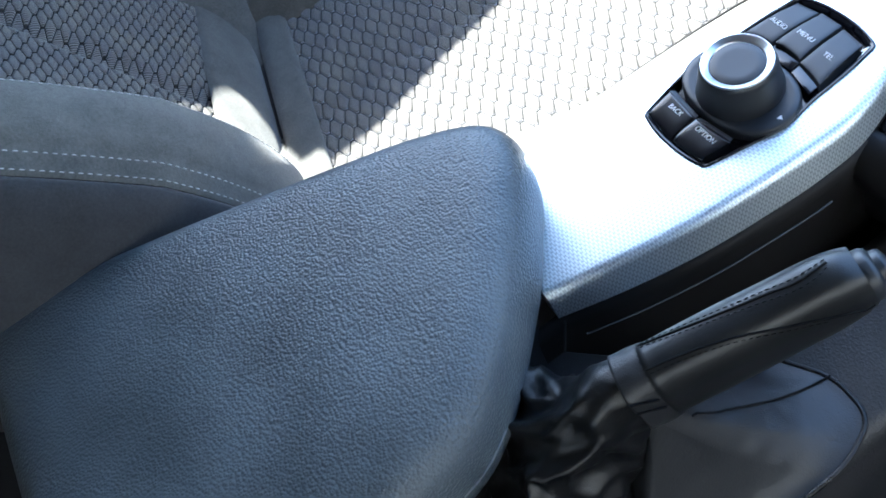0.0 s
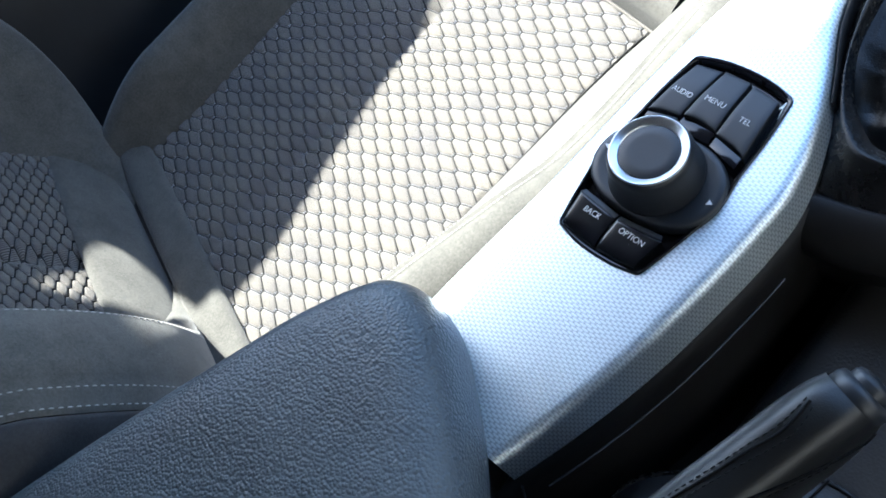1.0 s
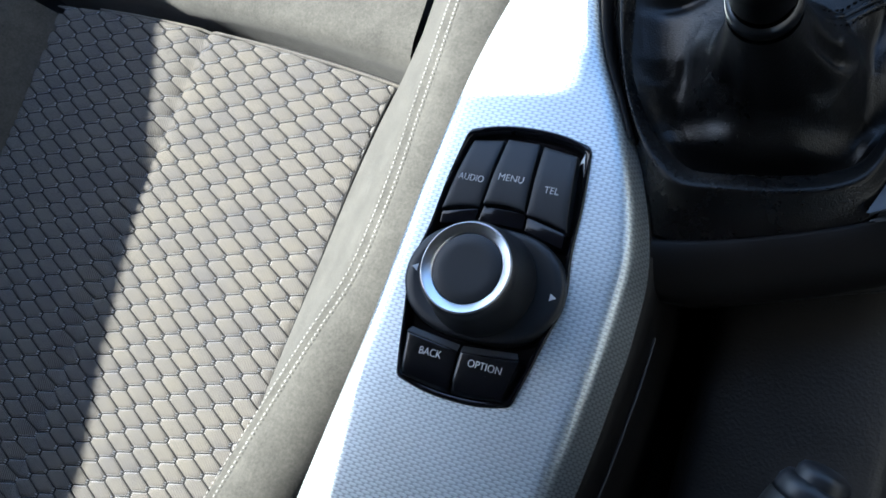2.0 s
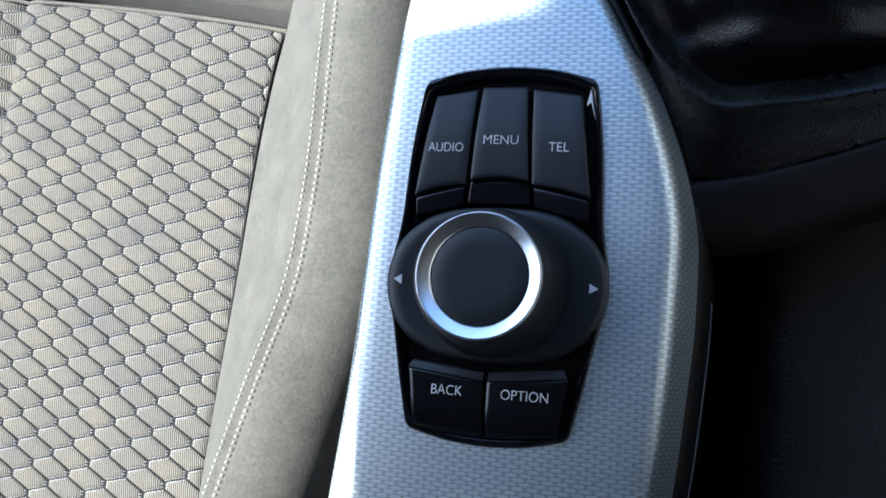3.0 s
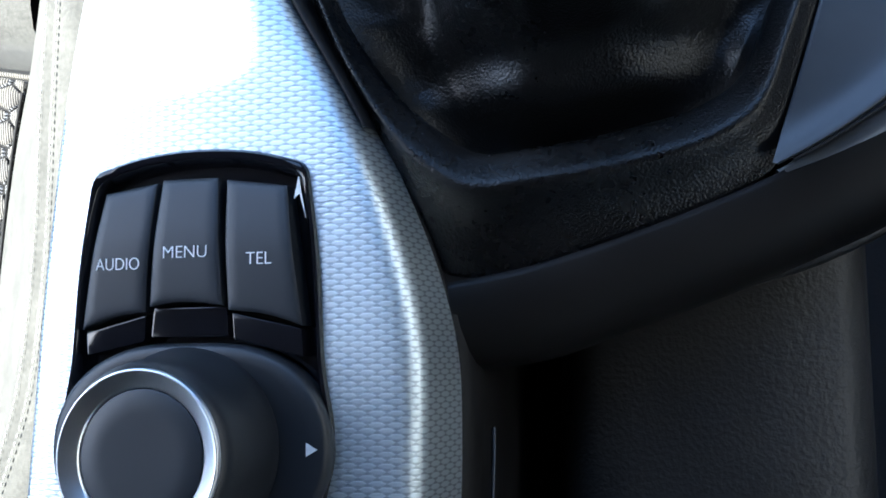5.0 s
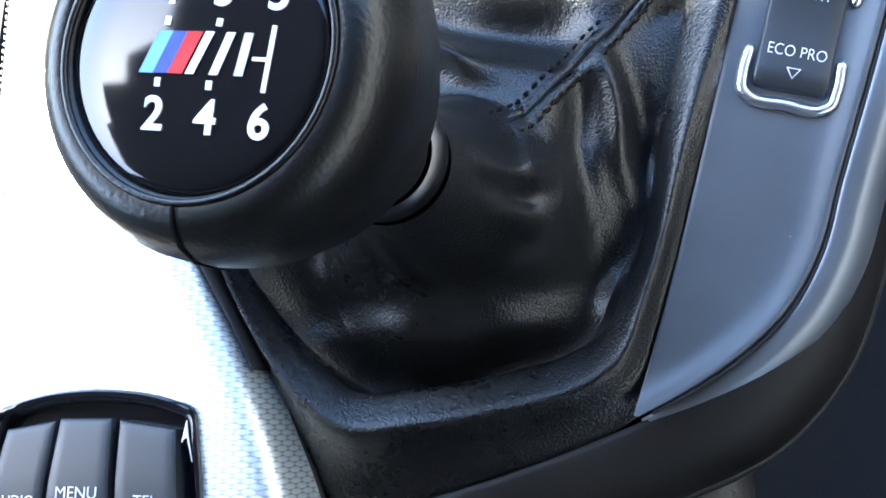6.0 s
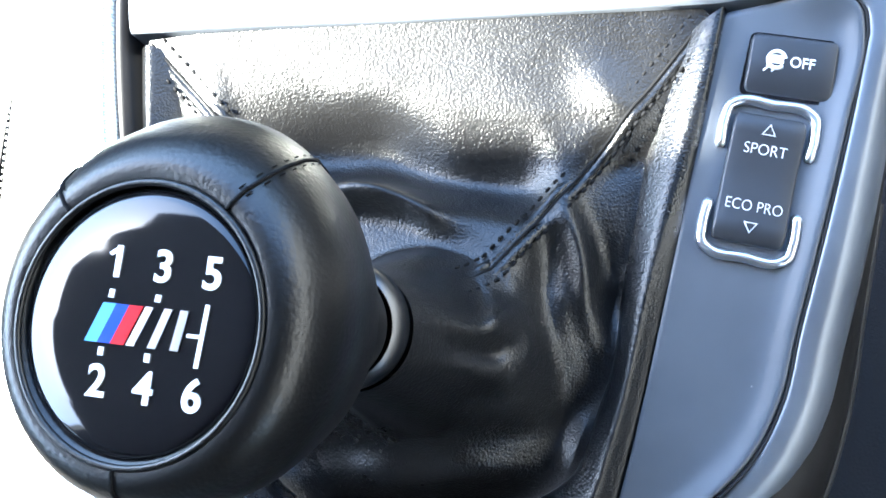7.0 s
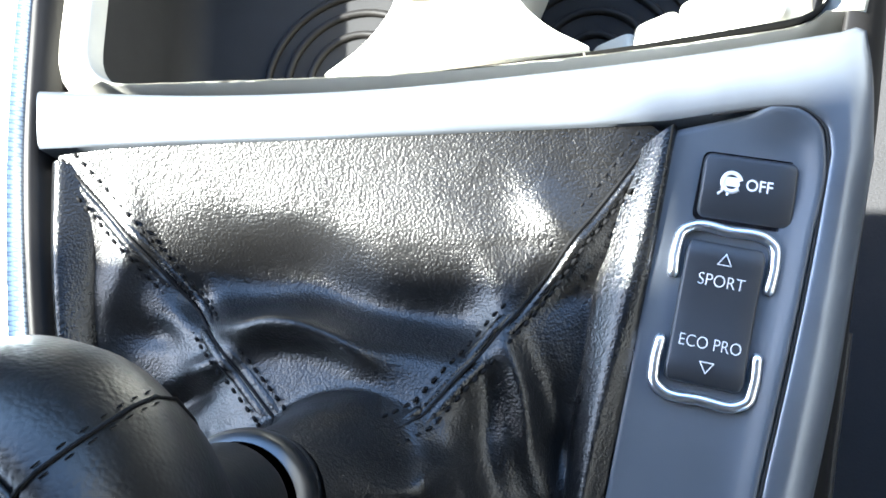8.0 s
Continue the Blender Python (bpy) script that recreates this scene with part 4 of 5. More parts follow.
def build_keys():
    turn = -15.0
    # drive mode rocker with two bright brackets
    t = thing("drive_mode_switch", "black rocker switch between two bright chrome brackets on the gear panel", "switch")
    P = on_panel(198.6, 173.5, turn)
    f = lambda x, y: 1.6 * abs(y / 17.5) ** 1.5
    rocker = add("rocker", pillow("rocker", 9.8, 18.4, 2.0, -2, lambda x, y: 2.2 + f(x, y) - 1.5 * max(0.0, abs(y) - 15.0) / 3.4, BUTTON, P), t)
    lift = 2.35
    for word, y, w in (("SPORT", 8.2, 12.2), ("ECO PRO", -8.0, 16.0)):
        add("lettering", lettering(word, 3.1, WHITE, P @ pose(0, y * M, (lift + f(0, y)) * M, 2.5 if y > 0 else -2.5), w * 0.95, -0.09), rocker, f'white words "{word}"')
    for sgn in (1, -1):
        y = sgn * 13.9
        outl = [(-1.7, y - sgn * 1.3), (1.7, y - sgn * 1.3), (0, y + sgn * 1.5)]
        path = [P @ Vector((a * M, b * M, (lift + f(0, b) + 0.05) * M)) for a, b in outl]
        add("arrow", tube("arrow", path, 0.00026, WHITE, 5, True), rocker, "small white arrow outline")
    for sgn in (1, -1):
        pts = [(-12.0, sgn * 7.5), (-12.3, sgn * 16), (-11.6, sgn * 20), (-9.5, sgn * 21.6), (0, sgn * 22.0), (9.5, sgn * 21.6), (11.6, sgn * 20), (12.3, sgn * 16), (12.0, sgn * 7.5)]
        rows = []
        c = line([(x, y, 0) for x, y in pts], 50)
        for i, p in enumerate(c):
            a, b = c[max(i - 1, 0)], c[min(i + 1, len(c) - 1)]
            d = Vector((b[0] - a[0], b[1] - a[1], 0)).normalized()
            s = Vector((-d.y, d.x, 0))
            k = 1.0 if 0 < i < len(c) - 1 else 0.5
            rows.append([P @ ((Vector((p[0], p[1], 0)) + s * w * k + Vector((0, 0, h * k))) * M) for w, h in ((-1.4, -0.8), (-1.35, 1.5), (-0.95, 2.1), (-0.3, 2.3), (0.3, 2.3), (0.95, 2.1), (1.35, 1.5), (1.4, -0.8))])
        add("bracket", grid("bracket", rows, CHROME), t, "bright chrome bracket")
    # stability key
    t = thing("stability_key", "square dark key with a white skid icon on the gear panel", "switch")
    P = on_panel(210.0, 205.0, turn + 2)
    key = add("key", pillow("key", 11.9, 8.7, 2.2, -2, lambda x, y: 2.3 - 0.012 * max(0.0, -y + 1) ** 2.2 - 0.004 * max(0.0, y) ** 2, BUTTON, P), t)
    add("surround", slab("surround", rounded([(-13.0, -9.4), (13.0, -9.4), (12.2, 9.4), (-12.2, 9.4)], 2.4, 4), -2, 0.35, GLOSS, 0, 1, P), t, "thin dark gap")
    add("lettering", lettering("OFF", 3.0, WHITE, P @ pose(2.6 * M, 1.0 * M, 2.35 * M), 6.6, 0.02), key, 'white word "OFF"')
    pts = [Vector((-4.4 + 2.3 * math.cos(a), 1.3 + 2.5 * math.sin(a), 2.3)) for a in np.linspace(0.2, 5.6, 16)]
    icon = add("icon", tube("icon", [P @ (p * M) for p in pts], 0.0006, WHITE, 5), key, "white skidding car icon")
    add("icon_car", slab("icon_car", rounded([(-6.6, 0.2), (-2.2, 0.2), (-2.8, 2.6), (-6.0, 2.6)], 0.7, 3), 2.2, 2.5, WHITE, 0, 1, P), icon)
    for dx in (0, 2.2):
        s = [Vector((-6.9 + dx + 0.5 * math.sin(k * 1.1), -0.6 - 0.35 * k, 2.3)) for k in range(6)]
        add("icon_skid", tube("icon_skid", [P @ (p * M) for p in s], 0.0003, WHITE, 5), icon)


build_keys()


# ---- armrest ----
def build_armrest():
    t = thing("armrest", "dark padded armrest lid behind the console trim", "armrest")
    out = [(-55, -132), (-38, -127), (-15, -133), (8, -149), (33, -167), (65, -197), (91, -224), (109, -252), (118, -300), (122, -480), (-166, -480), (-160, -400), (-139, -325), (-109, -240), (-82, -174), (-66, -146)]
    ring = rounded(out, [10, 12, 20, 20, 20, 20, 18, 20, 20, 8, 8, 30, 30, 30, 30, 12], 5)
    c = Vector((-2, -320))
    rows = []
    for ins, z in ((7, 2), (2.5, 6), (0.6, 14), (0, 23), (0.4, 32), (1.6, 42), (4.6, 50.5), (9.5, 56.5), (18, 60.5), (34, 63), (60, 64), (95, 65)):
        row = []
        for p in ring:
            d = c - p
            q = p + d.normalized() * min(ins, d.length * 0.9)
            row.append((q.x * M, q.y * M, z * M))
        rows.append(row)
    last = rows[-1]
    for s in (0.7, 0.4, 0.1, 0.005):
        rows.append([(c.x * M + (p[0] - c.x * M) * s, c.y * M + (p[1] - c.y * M) * s, (65 + 0.6 * (1 - s)) * M) for p in last])
    lid = add("lid", grid("lid", rows, VINYL, close_u=True), t)
    # piped seam along the driver side of the lid
    run = [(p.x * M, p.y * M, 21 * M) for p in ring if p.x > 95 and p.y < -225]
    add("seam", tube("seam", run, 0.001, VINYL, 6), lid)
    base = [(p.x * 0.9, -305 + (p.y + 305) * 0.93) for p in ring]
    add("bin", slab("bin", base, -120, 6, PLASTIC), t, "black plastic bin under the lid")


build_armrest()


# ---- handbrake ----
def build_handbrake():
    t = thing("handbrake", "leather wrapped handbrake lever with gathered leather boot", "handbrake")
    a, b = np.array((123.5, -155.0, 21.0)), np.array((156.0, -44.0, 50.0))
    ax = Vector(b - a).normalized()
    side = ax.cross(Vector((0, 0, 1))).normalized()
    up = side.cross(ax)
    SIZE = smooth_table([(-0.2, 16.5, 25.5), (0.0, 16.5, 25.5), (0.3, 16.5, 25), (0.6, 16, 23), (0.75, 15.5, 22.5), (0.84, 14.5, 20), (0.9, 13, 16), (1.06, 11, 11)])

    def skin(s, deg, grow=0.0):
        """A point on the grip: s along it, deg round it from the driver side upwards."""
        w, h = SIZE(s)
        ca, sa = math.cos(radians(deg)), math.sin(radians(deg))
        e = 2 / 2.5
        return Vector(a + (b - a) * s) + side * (w + grow) * abs(ca) ** e * (1 if ca > 0 else -1) + up * (h + grow) * abs(sa) ** e * (1 if sa > 0 else -1)

    rows = [[skin(0.0, 360 * i / 40, -6.0) * M for i in range(40)]]
    for s in np.linspace(0.0, 0.89, 28):
        g = 0.9 if s < 0.03 else 0.0
        rows.append([skin(s, 360 * i / 40, g) * M for i in range(40)])
    grip = add("grip", grid("grip", rows, BRAKE_GRIP, close_u=True), t, "smooth leather grip")
    seams = (
        smooth_table([(0.0, 124), (0.2, 109), (0.4, 100), (0.55, 96), (0.7, 92), (0.78, 98), (0.86, 110)]),
        smooth_table([(0.0, 80), (0.2, 74), (0.4, 60), (0.55, 41), (0.7, 19), (0.86, -9)]),
    )
    for k, f in enumerate(seams):
        ss = np.linspace(0.01, 0.80 if k == 0 else 0.87, 40)
        line_pts = [skin(s, f(s)[0], 0.1) * M for s in ss]
        seam = add("seam", tube("seam", line_pts, 0.0007, DARK_THREAD, 6), grip)
        for off in ((-7, 7) if k == 0 else (-8,)):
            run = [tuple(skin(s, f(s)[0] + off, 0.15)) for s in ss[:32 if k else 40]]
            add("stitching", stitches("stitching", run, DARK_THREAD, 2.2, 1.2, 0.24), seam, "black stitching")
    tip = Matrix.Translation((Vector(a + (b - a) * 0.87) + Vector((0, 0, -2.2))) * M) @ ax.to_track_quat("Z", "Y").to_matrix().to_4x4()
    add("end_ring", lathe("end_ring", [(11.2, -2), (12.6, 0), (13.2, 2.5), (12.9, 6.5), (11.6, 9), (9.4, 9.6)], BUTTON, tip), t, "smooth black end ring")
    add("release_button", lathe("release_button", [(9.3, 8.5), (9.2, 12), (8.2, 14), (5.5, 15.2), (0.01, 15.6)], BUTTON, tip), t, "grey release button")
    # leather collar that joins the grip, then falls back and down into the gathered boot
    spine = line([tuple(a + (b - a) * 0.02), tuple(a - (b - a) * 0.10), (113, -192, 4), (104, -216, -20), (98, -244, -50), (96, -262, -76)], 64)
    rows = []
    for k, p in enumerate(spine):
        f = k / 63
        wide, high = 15.3 + 36 * max(0.0, f - 0.06) ** 1.2, 24.2 + 9 * f
        q = spine[min(k + 1, 63)] - spine[max(k - 1, 0)]
        d = -Vector(q).normalized()
        sx = d.cross(Vector((0, 0, 1))).normalized()
        sz = sx.cross(d)
        row = []
        for i in range(96):
            g = 2 * math.pi * i / 96
            c, z = math.cos(g), math.sin(g)
            dirn = sx * wide * abs(c) ** 0.8 * (1 if c > 0 else -1) + sz * high * abs(z) ** 0.8 * (1 if z > 0 else -1)
            pt = Vector(p) + dirn
            grow = min(1.0, max(0.0, f - 0.10) * 3.0)
            crease = 1 - 2.4 * abs(noise.noise(Vector((pt.x * 0.035 + 3, pt.y * 0.035, pt.z * 0.035))))
            sharp = 1 - 3.0 * abs(noise.noise(pt * 0.055 + Vector((2, 5, 1))))
            wob = grow * (12 * noise.noise(pt * 0.028) + 5 * noise.noise(pt * 0.06) + 9 * max(0.0, crease) ** 2 + 7 * max(0.0, sharp) ** 2) + 1.0 * noise.noise(pt * 0.12)
            row.append((pt + dirn.normalized() * wob) * M)
        rows.append(row)
    collar = add("collar", grid("collar", rows, CRUMPLED, close_u=True), t, "crumpled black leather collar")
    # pale cuff between the grip and the crumpled skin
    rows = []
    for k in range(12):
        s = 0.005 - 0.125 * k / 11
        ring = []
        for i in range(60):
            p = skin(s, 360 * i / 60, 0.8 + 1.8 * (k / 11) ** 1.5)
            ring.append((p + side * 2.6 * (k / 11) * noise.noise(p * 0.07) + up * 2.6 * (k / 11) * noise.noise(p * 0.06 + Vector((4, 1, 2)))) * M)
        rows.append(ring)
    rows.append([skin(-0.12, 360 * i / 60, -5.0) * M for i in range(60)])
    cuff = add("cuff", grid("cuff", rows, BRAKE_SKIN, close_u=True), collar, "grey leather cuff behind the grip")
    for turn in (14, 30):
        side_seam = [(skin(-0.004 - 0.11 * k / 9, turn + 14 * k / 9, 2.4 + 0.8 * k / 9)) * M for k in range(10)]
        add("cuff_seam", tube("cuff_seam", side_seam, 0.0006, DARK_THREAD, 6), collar)
    # gathered boot round its foot
    rows = []
    foot = rounded([(70, -240), (66, -130), (108, -88), (146, -66), (176, -68), (188, -96), (190, -240)], [20, 20, 12, 12, 12, 12, 20], 16)
    steps = 34
    for j in range(steps + 1):
        s = j / steps
        row = []
        for p in foot:
            d = Vector((p.x - 124, p.y + 172))
            ang = math.atan2(d.y, d.x)
            top = Vector(a) + (side * 16 * math.cos(ang) + up * 17 * math.sin(ang)) - ax * 17
            f = s ** 1.1
            x, y = p.x * (1 - f) + top.x * f, p.y * (1 - f) + top.y * f
            z = -71 * (1 - s ** 1.9) + top.z * s ** 1.9
            w = math.sin(math.pi * s)
            q = Vector((x * 0.03, y * 0.03, z * 0.03))
            w *= 1.0 if x < 118 else max(0.14, 1 - (x - 112) / 22)
            z += w * 9 * noise.noise(q) + w * 5 * noise.noise(q * 2.7) + w * 2.0 * noise.noise(q * 6.0)
            x += w * 8 * noise.noise(q + Vector((5, 2, 1)))
            y += w * 8 * noise.noise(q + Vector((1, 7, 3)))
            row.append((x * M, y * M, z * M))
        rows.append(row)
    boot = add("boot", grid("boot", rows, BRAKE_SKIN, close_u=True), t, "crumpled black leather boot")
    edge = [(p.x * M, p.y * M, -71.5 * M) for p in foot]
    add("boot_edge", tube("boot_edge", edge, 0.0016, LEATHER, 8, True), boot)
    # seam across the boot, laid on its skin
    skin_pts = np.array([v for row in rows for v in row]) / M
    cross = []
    for k in range(28):
        x, y = 145 - 7 * k / 27, -67 - 84 * k / 27
        near = np.argsort((skin_pts[:, 0] - x) ** 2 + (skin_pts[:, 1] - y) ** 2)[:4]
        cross.append((x * M, y * M, (float(skin_pts[near, 2].mean()) + 0.9) * M))
    add("boot_seam", tube("boot_seam", cross, 0.0007, DARK_THREAD, 6), boot)


build_handbrake()


# ---- passenger seat ----
def quilt(name, spot, inside, u0, u1, v0, v1, puff=1.7, trim=None, pale=True, size=1.0):
    """One sheet of raised six-sided cushions with stitched valleys; spot(x, y) gives place and normal.
    One valley direction is dark, the others carry pale zigzag thread."""
    a1, a2 = Vector((26.0, -3.4)) * size, Vector((-0.4, -8.9)) * size
    shape = [(0, 0.79), (-0.5, 0.21), (-0.5, -0.21), (0, -0.79), (0.5, -0.21), (0.5, 0.21)]
    bm = bmesh.new()
    for r in range(-90, 91):
        for k in range(-40, 41):
            c = a1 * (k + (0.5 if r % 2 else 0)) + a2 * r + Vector(((u0 + u1) / 2, (v0 + v1) / 2))
            if not (u0 < c.x < u1 and v0 < c.y < v1 and inside(c.x, c.y)):
                continue
            rings = []
            for f, h in ((1.0, -0.7), (0.935, -0.2), (0.895, 0.2), (0.845, 0.6), (0.58, 0.94)):
                ring = []
                for a, b in shape:
                    q = c + (a1 * a + a2 * b) * f
                    if trim:
                        q = trim(q)
                    p, nrm = spot(q.x, q.y)
                    ring.append(bm.verts.new((Vector(p) + nrm * puff * h) * M))
                rings.append(ring)
            if trim:
                c = trim(c)
            p, nrm = spot(c.x, c.y)
            mid = bm.verts.new((Vector(p) + nrm * puff) * M)
            for j in range(4):
                for i in range(6):
                    n = (i + 1) % 6
                    face = bm.faces.new((rings[j][i], rings[j][n], rings[j + 1][n], rings[j + 1][i]))
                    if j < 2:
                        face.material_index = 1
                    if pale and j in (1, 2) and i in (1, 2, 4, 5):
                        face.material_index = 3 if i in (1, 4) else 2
            for i in range(6):
                bm.faces.new((rings[4][i], rings[4][(i + 1) % 6], mid))
    bmesh.ops.remove_doubles(bm, verts=bm.verts[:], dist=0.0002)
    bmesh.ops.recalc_face_normals(bm, faces=bm.faces[:])
    for face in bm.faces:
        face.smooth = True
    me = bpy.data.meshes.new(name)
    bm.to_mesh(me)
    bm.free()
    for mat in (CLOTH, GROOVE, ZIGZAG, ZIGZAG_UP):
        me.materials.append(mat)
    return me


def front_edge(x):
    return 159 + 0.20 * (-167 - x) - 0.0003 * (x + 167) ** 2


def gap_y(x):
    """Where the cushion meets the backrest."""
    return -262 - 0.24 * (max(x, -560) + 348)


def seat_z(x, y):
    """Height of the cushion's middle, gently dished."""
    edge = max(0.0, (y - front_edge(x) + 12) / 12)
    return -152 - 5 * math.exp(-((x + 330) / 120) ** 2) + 0.02 * y - 4.0 * edge ** 2 - 4.5 * math.exp(-((x + 370 - 0.05 * y) / 5.0) ** 2)


def spot_seat(x, y):
    return (x, y, seat_z(x, y)), Vector((0, 0, 1))


RIGHT_SEAM = smooth_table([(-290, -206), (-170, -195), (-115, -191), (-40, -186), (15, -182), (80, -178), (128, -173), (160, -168), (200, -164)])


RIDGE = smooth_table([(-330, -216), (-200, -182), (-93, -153), (-35, -136), (4, -123.5), (47, -118.5), (130, -117), (360, -117)])


def build_seat():
    t = thing("passenger_seat", "grey sports seat in quilted cloth with suede bolsters", "car seat")
    inside = lambda x, y: x - 11 < RIGHT_SEAM(y)[0] and gap_y(x) + 33 < y < front_edge(x) + 2

    def to_edge(q):
        """Cuts a cushion off at the panel's edges."""
        y = min(max(q.y, gap_y(q.x) + 37), front_edge(q.x) - 3.5)
        return Vector((min(q.x, RIGHT_SEAM(y)[0] - 1.0), y))

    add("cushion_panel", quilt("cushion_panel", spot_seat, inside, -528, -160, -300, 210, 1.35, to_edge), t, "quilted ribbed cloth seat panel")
    rows = []
    for k in range(50):
        y = -300 + 480 * k / 49
        r = RIGHT_SEAM(y)[0]
        row = []
        for i in range(30):
            x = -600 + (r + 600) * i / 29
            yy = min(y, front_edge(x))
            row.append((x * M, yy * M, (seat_z(x, yy) - 1.6) * M))
        rows.append(row)
    # rounded front edge, down into the gap
    for dy, dz in ((2.5, -2), (4, -7), (4, -20), (2, -60)):
        rows.append([(rows[49][i][0], rows[49][i][1] + dy * M, rows[49][i][2] + dz * M) for i in range(30)])
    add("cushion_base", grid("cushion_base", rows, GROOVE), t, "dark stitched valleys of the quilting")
    edge = [((RIGHT_SEAM(y)[0] - 1.5) * M, y * M, (seat_z(RIGHT_SEAM(y)[0], y) + 0.8) * M) for y in np.linspace(-250, 150, 60)]
    add("panel_edge", tube("panel_edge", edge, 0.0008, GROOVE, 8), t, "dark stitched edge of the seat panel")
    front = [(x * M, (front_edge(x) - 1.0) * M, (seat_z(x, front_edge(x)) - 0.2) * M) for x in np.linspace(-480, -170, 40)]
    add("front_piping", tube("front_piping", front, 0.0013, CLOTH, 8), t, "pale cloth piping along the front edge")
    # right bolster in suede, with a stitched seam along its ridge
    sec_rows, ridge = [], []
    for k in range(70):
        y = -330 + 690 * k / 69
        end = 40 * max(0.0, (y - 320) / 40) ** 2.2
        r = RIGHT_SEAM(min(y, 200))[0]
        rx = RIDGE(y)[0]
        ridge_z = -93 - 0.02 * max(0, -y)
        w = rx - r
        pts = [(r - 1.5, -156), (r + 0.5, -149.5), (r + 3, -146.5), (r + w * 0.3, -133), (r + w * 0.6, -116), (r + w * 0.85, -100), (rx - 1.8, ridge_z - 1.6), (rx, ridge_z - 2.4), (rx + 1.8, ridge_z - 1.2), (rx + 12, ridge_z + 1.5), (rx + 28, ridge_z - 1), (rx + 44, ridge_z - 10), (rx + 54, ridge_z - 30), (rx + 58, -170), (rx + 56, -260)]
        sec_rows.append([(x * M, y * M, (z - end) * M) for x, z in pts])
        ridge.append((rx, y, ridge_z - end))
    sec_rows.append([(x, y + 0.004, min(z, -0.15) - 0.12) for x, y, z in sec_rows[-1]])
    bolster = add("cushion_bolster", grid("cushion_bolster", sec_rows, SUEDE), t, "grey suede side bolster")
    for off, dz in ((-3.4, -1.7), (3.4, 0.3)):
        add("stitching", stitches("stitching", [(x + off, y, z + dz) for x, y, z in ridge], THREAD, 1.9, 1.4, 0.36), bolster, "pale stitching")
    # suede thigh support beyond the gap
    rows = []
    for dy, z in ((15, -260), (15, -170), (17, -157), (23, -151), (34, -148), (70, -147), (130, -150), (190, -160), (215, -180), (222, -260)):
        row = []
        for i in range(24):
            x = -560 + (560 - 168) * i / 23
            row.append((x * M, (front_edge(max(x, -480)) + dy) * M, z * M))
        rows.append(row)
    add("thigh_support", grid("thigh_support", rows, SUEDE), t, "grey suede thigh support in front of the gap")
    # suede strip at the rear and the left bolster
    rows = []
    for d, z in ((42, -158), (41, -151.5), (36, -148.5), (18, -148), (8, -150), (3, -155), (1, -164), (0, -185)):
        rows.append([((-560 + 370 * i / 19) * M, (gap_y(-560 + 370 * i / 19) + d) * M, z * M) for i in range(20)])
    add("rear_strip", grid("rear_strip", rows, SUEDE), t, "grey suede strip along the backrest")
    rows = []
    for k in range(50):
        y = -230 + 410 * k / 49
        low = 55 * max(0.0, (-110 - y) / 120) ** 1.6
        rows.append([((x - 12 * max(0.0, (-110 - y) / 120)) * M, y * M, (z - low * (1 if z > -140 else 0.3)) * M) for x, z in ((-514, -162), (-517, -152), (-521, -146), (-534, -120), (-546, -101), (-556, -96), (-566, -99), (-577, -116), (-586, -160), (-588, -260))])
    add("cushion_bolster", grid("cushion_bolster", rows, SUEDE), t, "grey suede side bolster")
    return t


SEAT = build_seat()

# backrest frame: u across, v up along the leaning back, w out of it
LEAN = radians(33)
BACK_V = Vector((0, -math.sin(LEAN), math.cos(LEAN)))
BACK_W = Vector((0, math.cos(LEAN), math.sin(LEAN)))


def back_at(u, v, w):
    return Vector((u, gap_y(u) - 2, -155)) + BACK_V * v + BACK_W * w


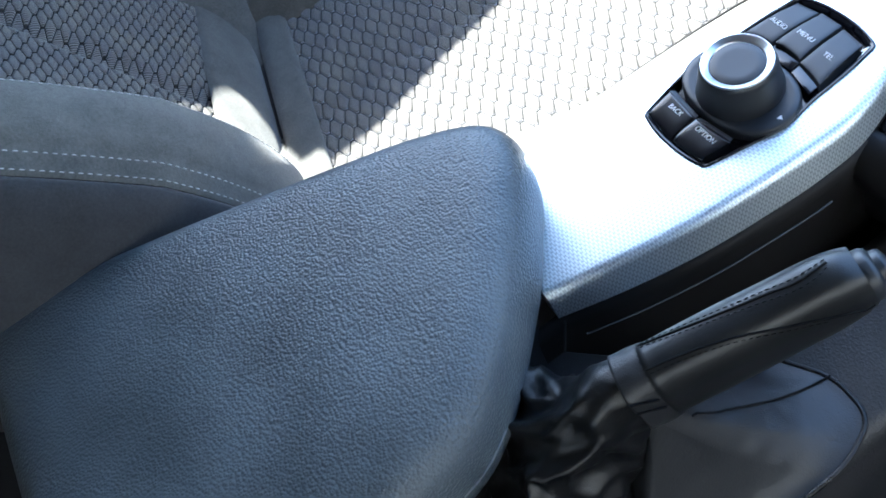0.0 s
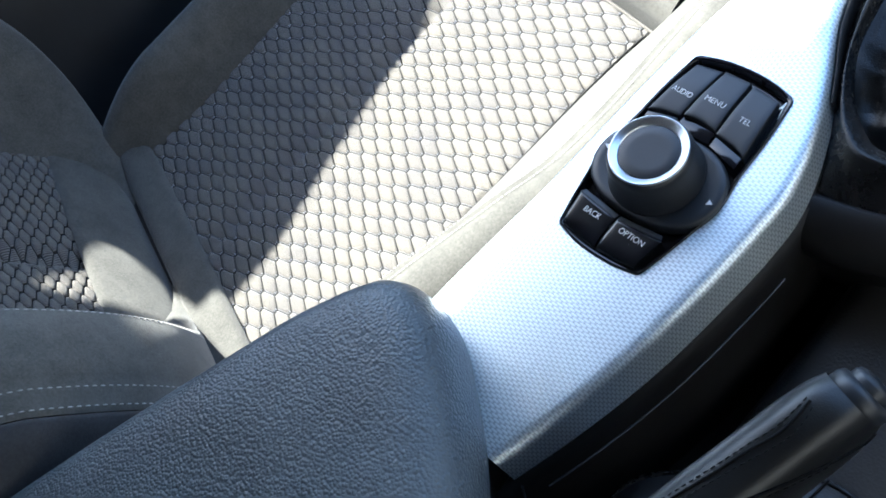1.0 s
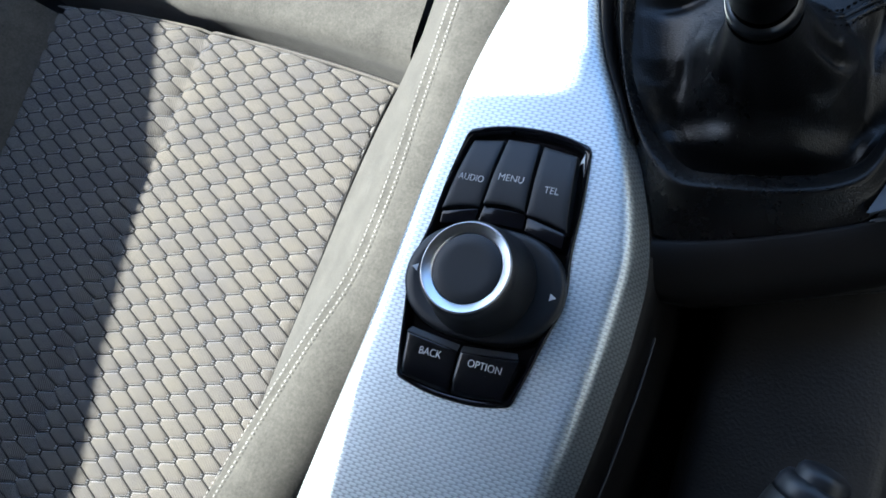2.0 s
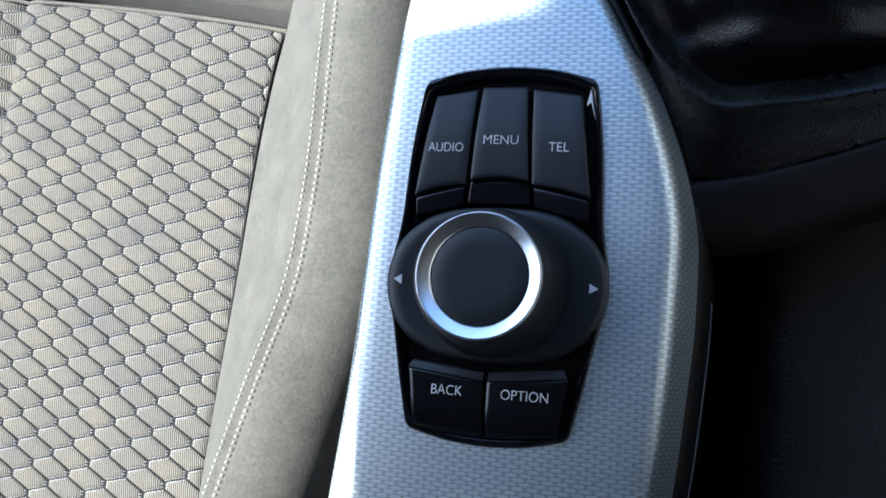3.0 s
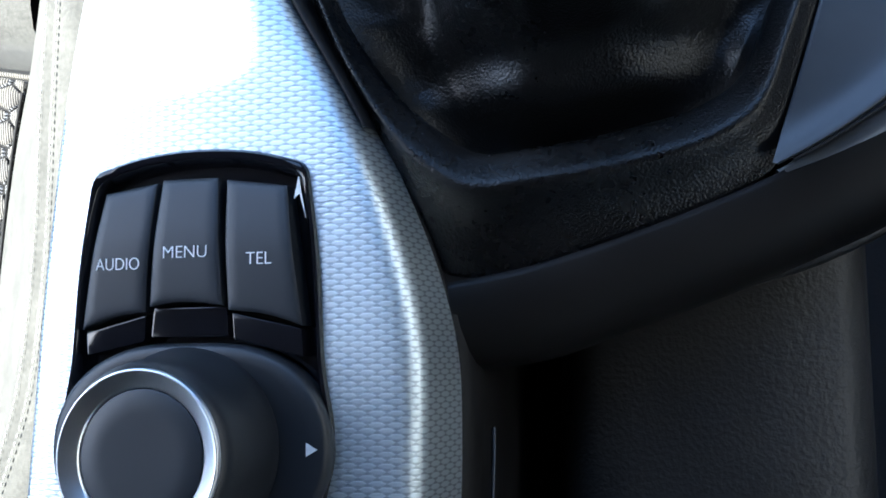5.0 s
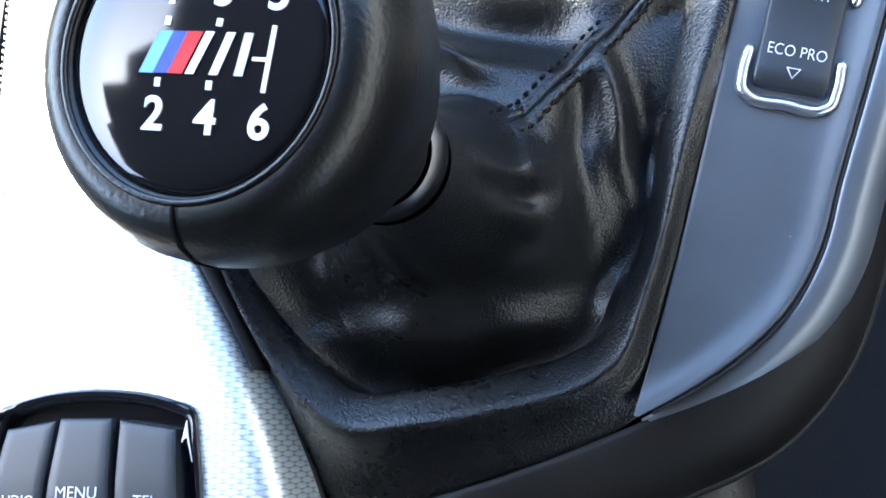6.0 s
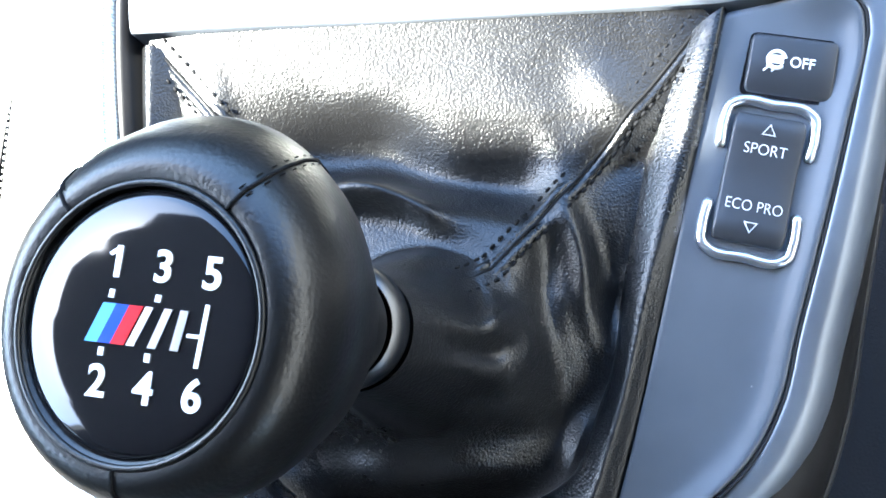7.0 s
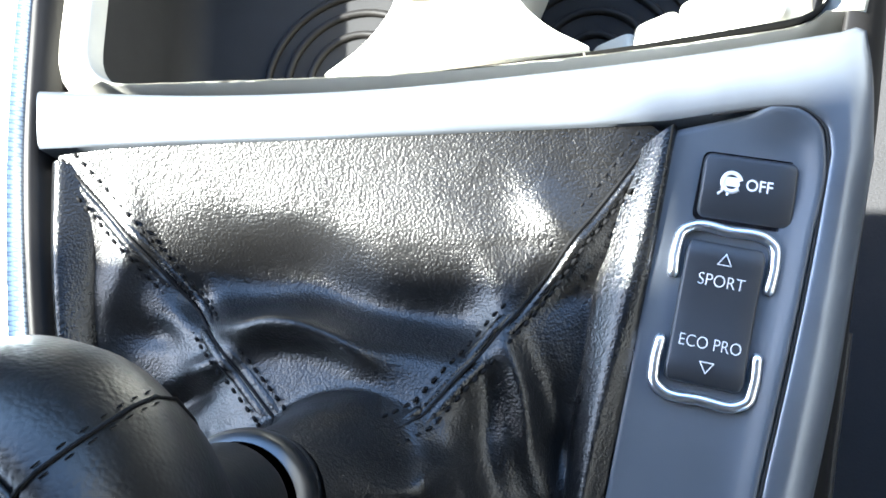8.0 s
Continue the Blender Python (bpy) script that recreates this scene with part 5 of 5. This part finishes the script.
def build_backrest(t):
    hollow = lambda u, v: -5 * math.exp(-((u + 440) / 60) ** 2) - 9 * math.exp(-((u + 425 + 0.25 * (v - 82)) / 8) ** 2)

    def spot(x, y):
        return tuple(back_at(x, y, hollow(x, y))), BACK_W

    inside = lambda u, v: -580 < u < -296 and v > 60
    add("backrest_panel", quilt("backrest_panel", spot, inside, -585, -290, 50, 520, 2.2, None, False, 0.74), t, "quilted ribbed cloth backrest panel")
    rows = []
    for k in range(30):
        v = 40 + 520 * k / 29
        rows.append([tuple(back_at(u, v, hollow(u, v) - 1.6) * M) for u in np.linspace(-600, -270, 40)])
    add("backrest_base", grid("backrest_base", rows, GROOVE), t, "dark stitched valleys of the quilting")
    # suede band along the foot of the backrest
    rows = []
    for v, w in ((-30, -12), (-8, -6), (2, 1), (10, 4.5), (35, 5.5), (60, 4.5), (66, 3), (68, -1)):
        rows.append([tuple(back_at(u, v, w) * M) for u in np.linspace(-560, -240, 20)])
    add("foot_band", grid("foot_band", rows, SUEDE), t, "grey suede band at the foot of the backrest")

    def bolster_at(v):
        return -232 - 70 * math.exp(-max(v, -20) / 40), 6 + 122 * (1 - math.exp(-max(v + 6, 0) / 70)) - 0.16 * max(0.0, v - 190)

    for side in (1, -1):
        rows, flanks = [], []
        for k in range(60):
            v = -30 + 590 * k / 59
            c, out = bolster_at(v)
            sec = [(c - 72, -6), (c - 62, out * 0.10), (c - 42, out * 0.38), (c - 24, out * 0.68), (c - 10, out * 0.90), (c - 4, out * 0.97), (c, out), (c + 4, out * 1.015), (c + 22, out * 1.02), (c + 40, out * 1.0), (c + 50, out * 0.975), (c + 55, out * 0.945), (c + 58, out * 0.95), (c + 62, out * 0.915), (c + 66, out * 0.92), (c + 69, out * 0.895)]
            flank = [(c + 68, out * 0.85), (c + 69.5, out * 0.893), (c + 72, out * 0.885), (c + 78, out * 0.84), (c + 84, out * 0.72), (c + 90, out * 0.4), (c + 92, -20), (c + 92, -90)]
            put = lambda u, w: tuple(back_at(u if side > 0 else -870 - u, v, w) * M)
            rows.append([put(u, w) for u, w in sec])
            flanks.append([put(u, w) for u, w in flank])
        add("backrest_side", grid("backrest_side", flanks, SUEDE_SHADED), t, "suede side of the backrest, coloured dark for shade")
        b = add("backrest_bolster", grid("backrest_bolster", rows, SUEDE), t, "grey suede backrest bolster")
        if side > 0:
            for du, f in ((3, 1.01), (56, 0.948), (67, 0.917)):
                run = []
                for v in np.linspace(14, 540, 90):
                    c, out = bolster_at(v)
                    run.append(tuple(back_at(c + du, v, out * f + 0.3)))
                add("stitching", stitches("stitching", run, THREAD, 3.2, 2.4, 0.36), b, "pale stitching")


build_backrest(SEAT)


# ---- cup holders in front of the gear panel ----
def build_cups():
    t = thing("cup_holder", "twin cup holder with pale divider and ringed black wells", "cup holder")
    # basin floor and walls, dark
    basin = rounded([(21, 254), (60, 251), (120, 247), (180, 247), (238, 250), (240, 372), (21, 372)], [14, 20, 20, 20, 14, 20, 20], 6)
    rows = [[(p.x * M, p.y * M, z * M) for p in basin] for z in (1, -10, -40, -56)]
    c = Vector((132, 312))
    rows.append([((c.x + (p.x - c.x) * 0.93) * M, (c.y + (p.y - c.y) * 0.93) * M, -60 * M) for p in basin])
    rows.append([((c.x + (p.x - c.x) * 0.02) * M, (c.y + (p.y - c.y) * 0.02) * M, -60 * M) for p in basin])
    add("basin", grid("basin", rows, RUBBER, close_u=True), t, "dark rubber basin")
    for x, y in ((87, 280), (172, 277)):
        for r in (10, 19, 28, 36):
            ring = [((x + r * math.cos(a)) * M, (y + r * math.sin(a)) * M, -59.5 * M) for a in np.linspace(0, 2 * math.pi, 56, endpoint=False)]
            add("floor_ring", tube("floor_ring", ring, 0.0016, PLASTIC, 6, True), t)
    # pale frame round the basin
    rows = []
    for k, (o, z) in enumerate(((-1.0, -5), (0.0, 0.5), (1.2, 1.8), (8.5, 2.4), (10, 1.0), (10.5, -14))):
        row = []
        for i, p in enumerate(basin):
            a, b = basin[i - 1], basin[(i + 1) % len(basin)]
            d = (b - a).normalized()
            n = Vector((d.y, -d.x))
            if n.dot(p - c) < 0:
                n = -n
            q = p + n * (o if p.y > 256 else min(o, 1.0))
            row.append((q.x * M, q.y * M, (z + 6 - 0.05 * (q.x - 20)) * M))
        rows.append(row)
    add("frame", grid("frame", rows, STONE, close_u=True), t, "pale frame")
    # waisted divider between the wells
    pts = [(95, 249), (174, 247), (161, 256), (152, 268), (150, 284), (160, 306), (172, 330), (99, 330), (111, 306), (119, 284), (118, 270), (109, 258)]
    me = slab("divider", rounded(pts, [3, 3, 14, 14, 14, 14, 3, 3, 14, 14, 14, 14], 5), -58, 2.5, STONE, 1.8, 3)
    add("divider", me, t, "pale waisted divider")
    add("divider_lip", tube("divider_lip", [(x * M, y * M, 4.2 * M) for x, y in ((115, 286), (117, 274), (122, 271), (147, 269), (152, 274), (154, 286))], 0.0016, STONE, 8), t)
    # four rounded ribs on the far wall of the right well
    for k in range(4):
        x, y, z = 181 + 13.5 * k, 264 - 1.0 * k, -44 + 11.5 * k
        me = slab("rib", rounded([(-8.5, -9), (8.5, -9), (8.5, 9), (-8.5, 9)], 4, 5), -10, 6, STONE, 3.0, 4, Matrix.Translation((x * M, y * M, z * M)) @ pose(0, 0, 0, 0, -38, -6))
        add("rib", me, t, "pale rounded rib")


build_cups()
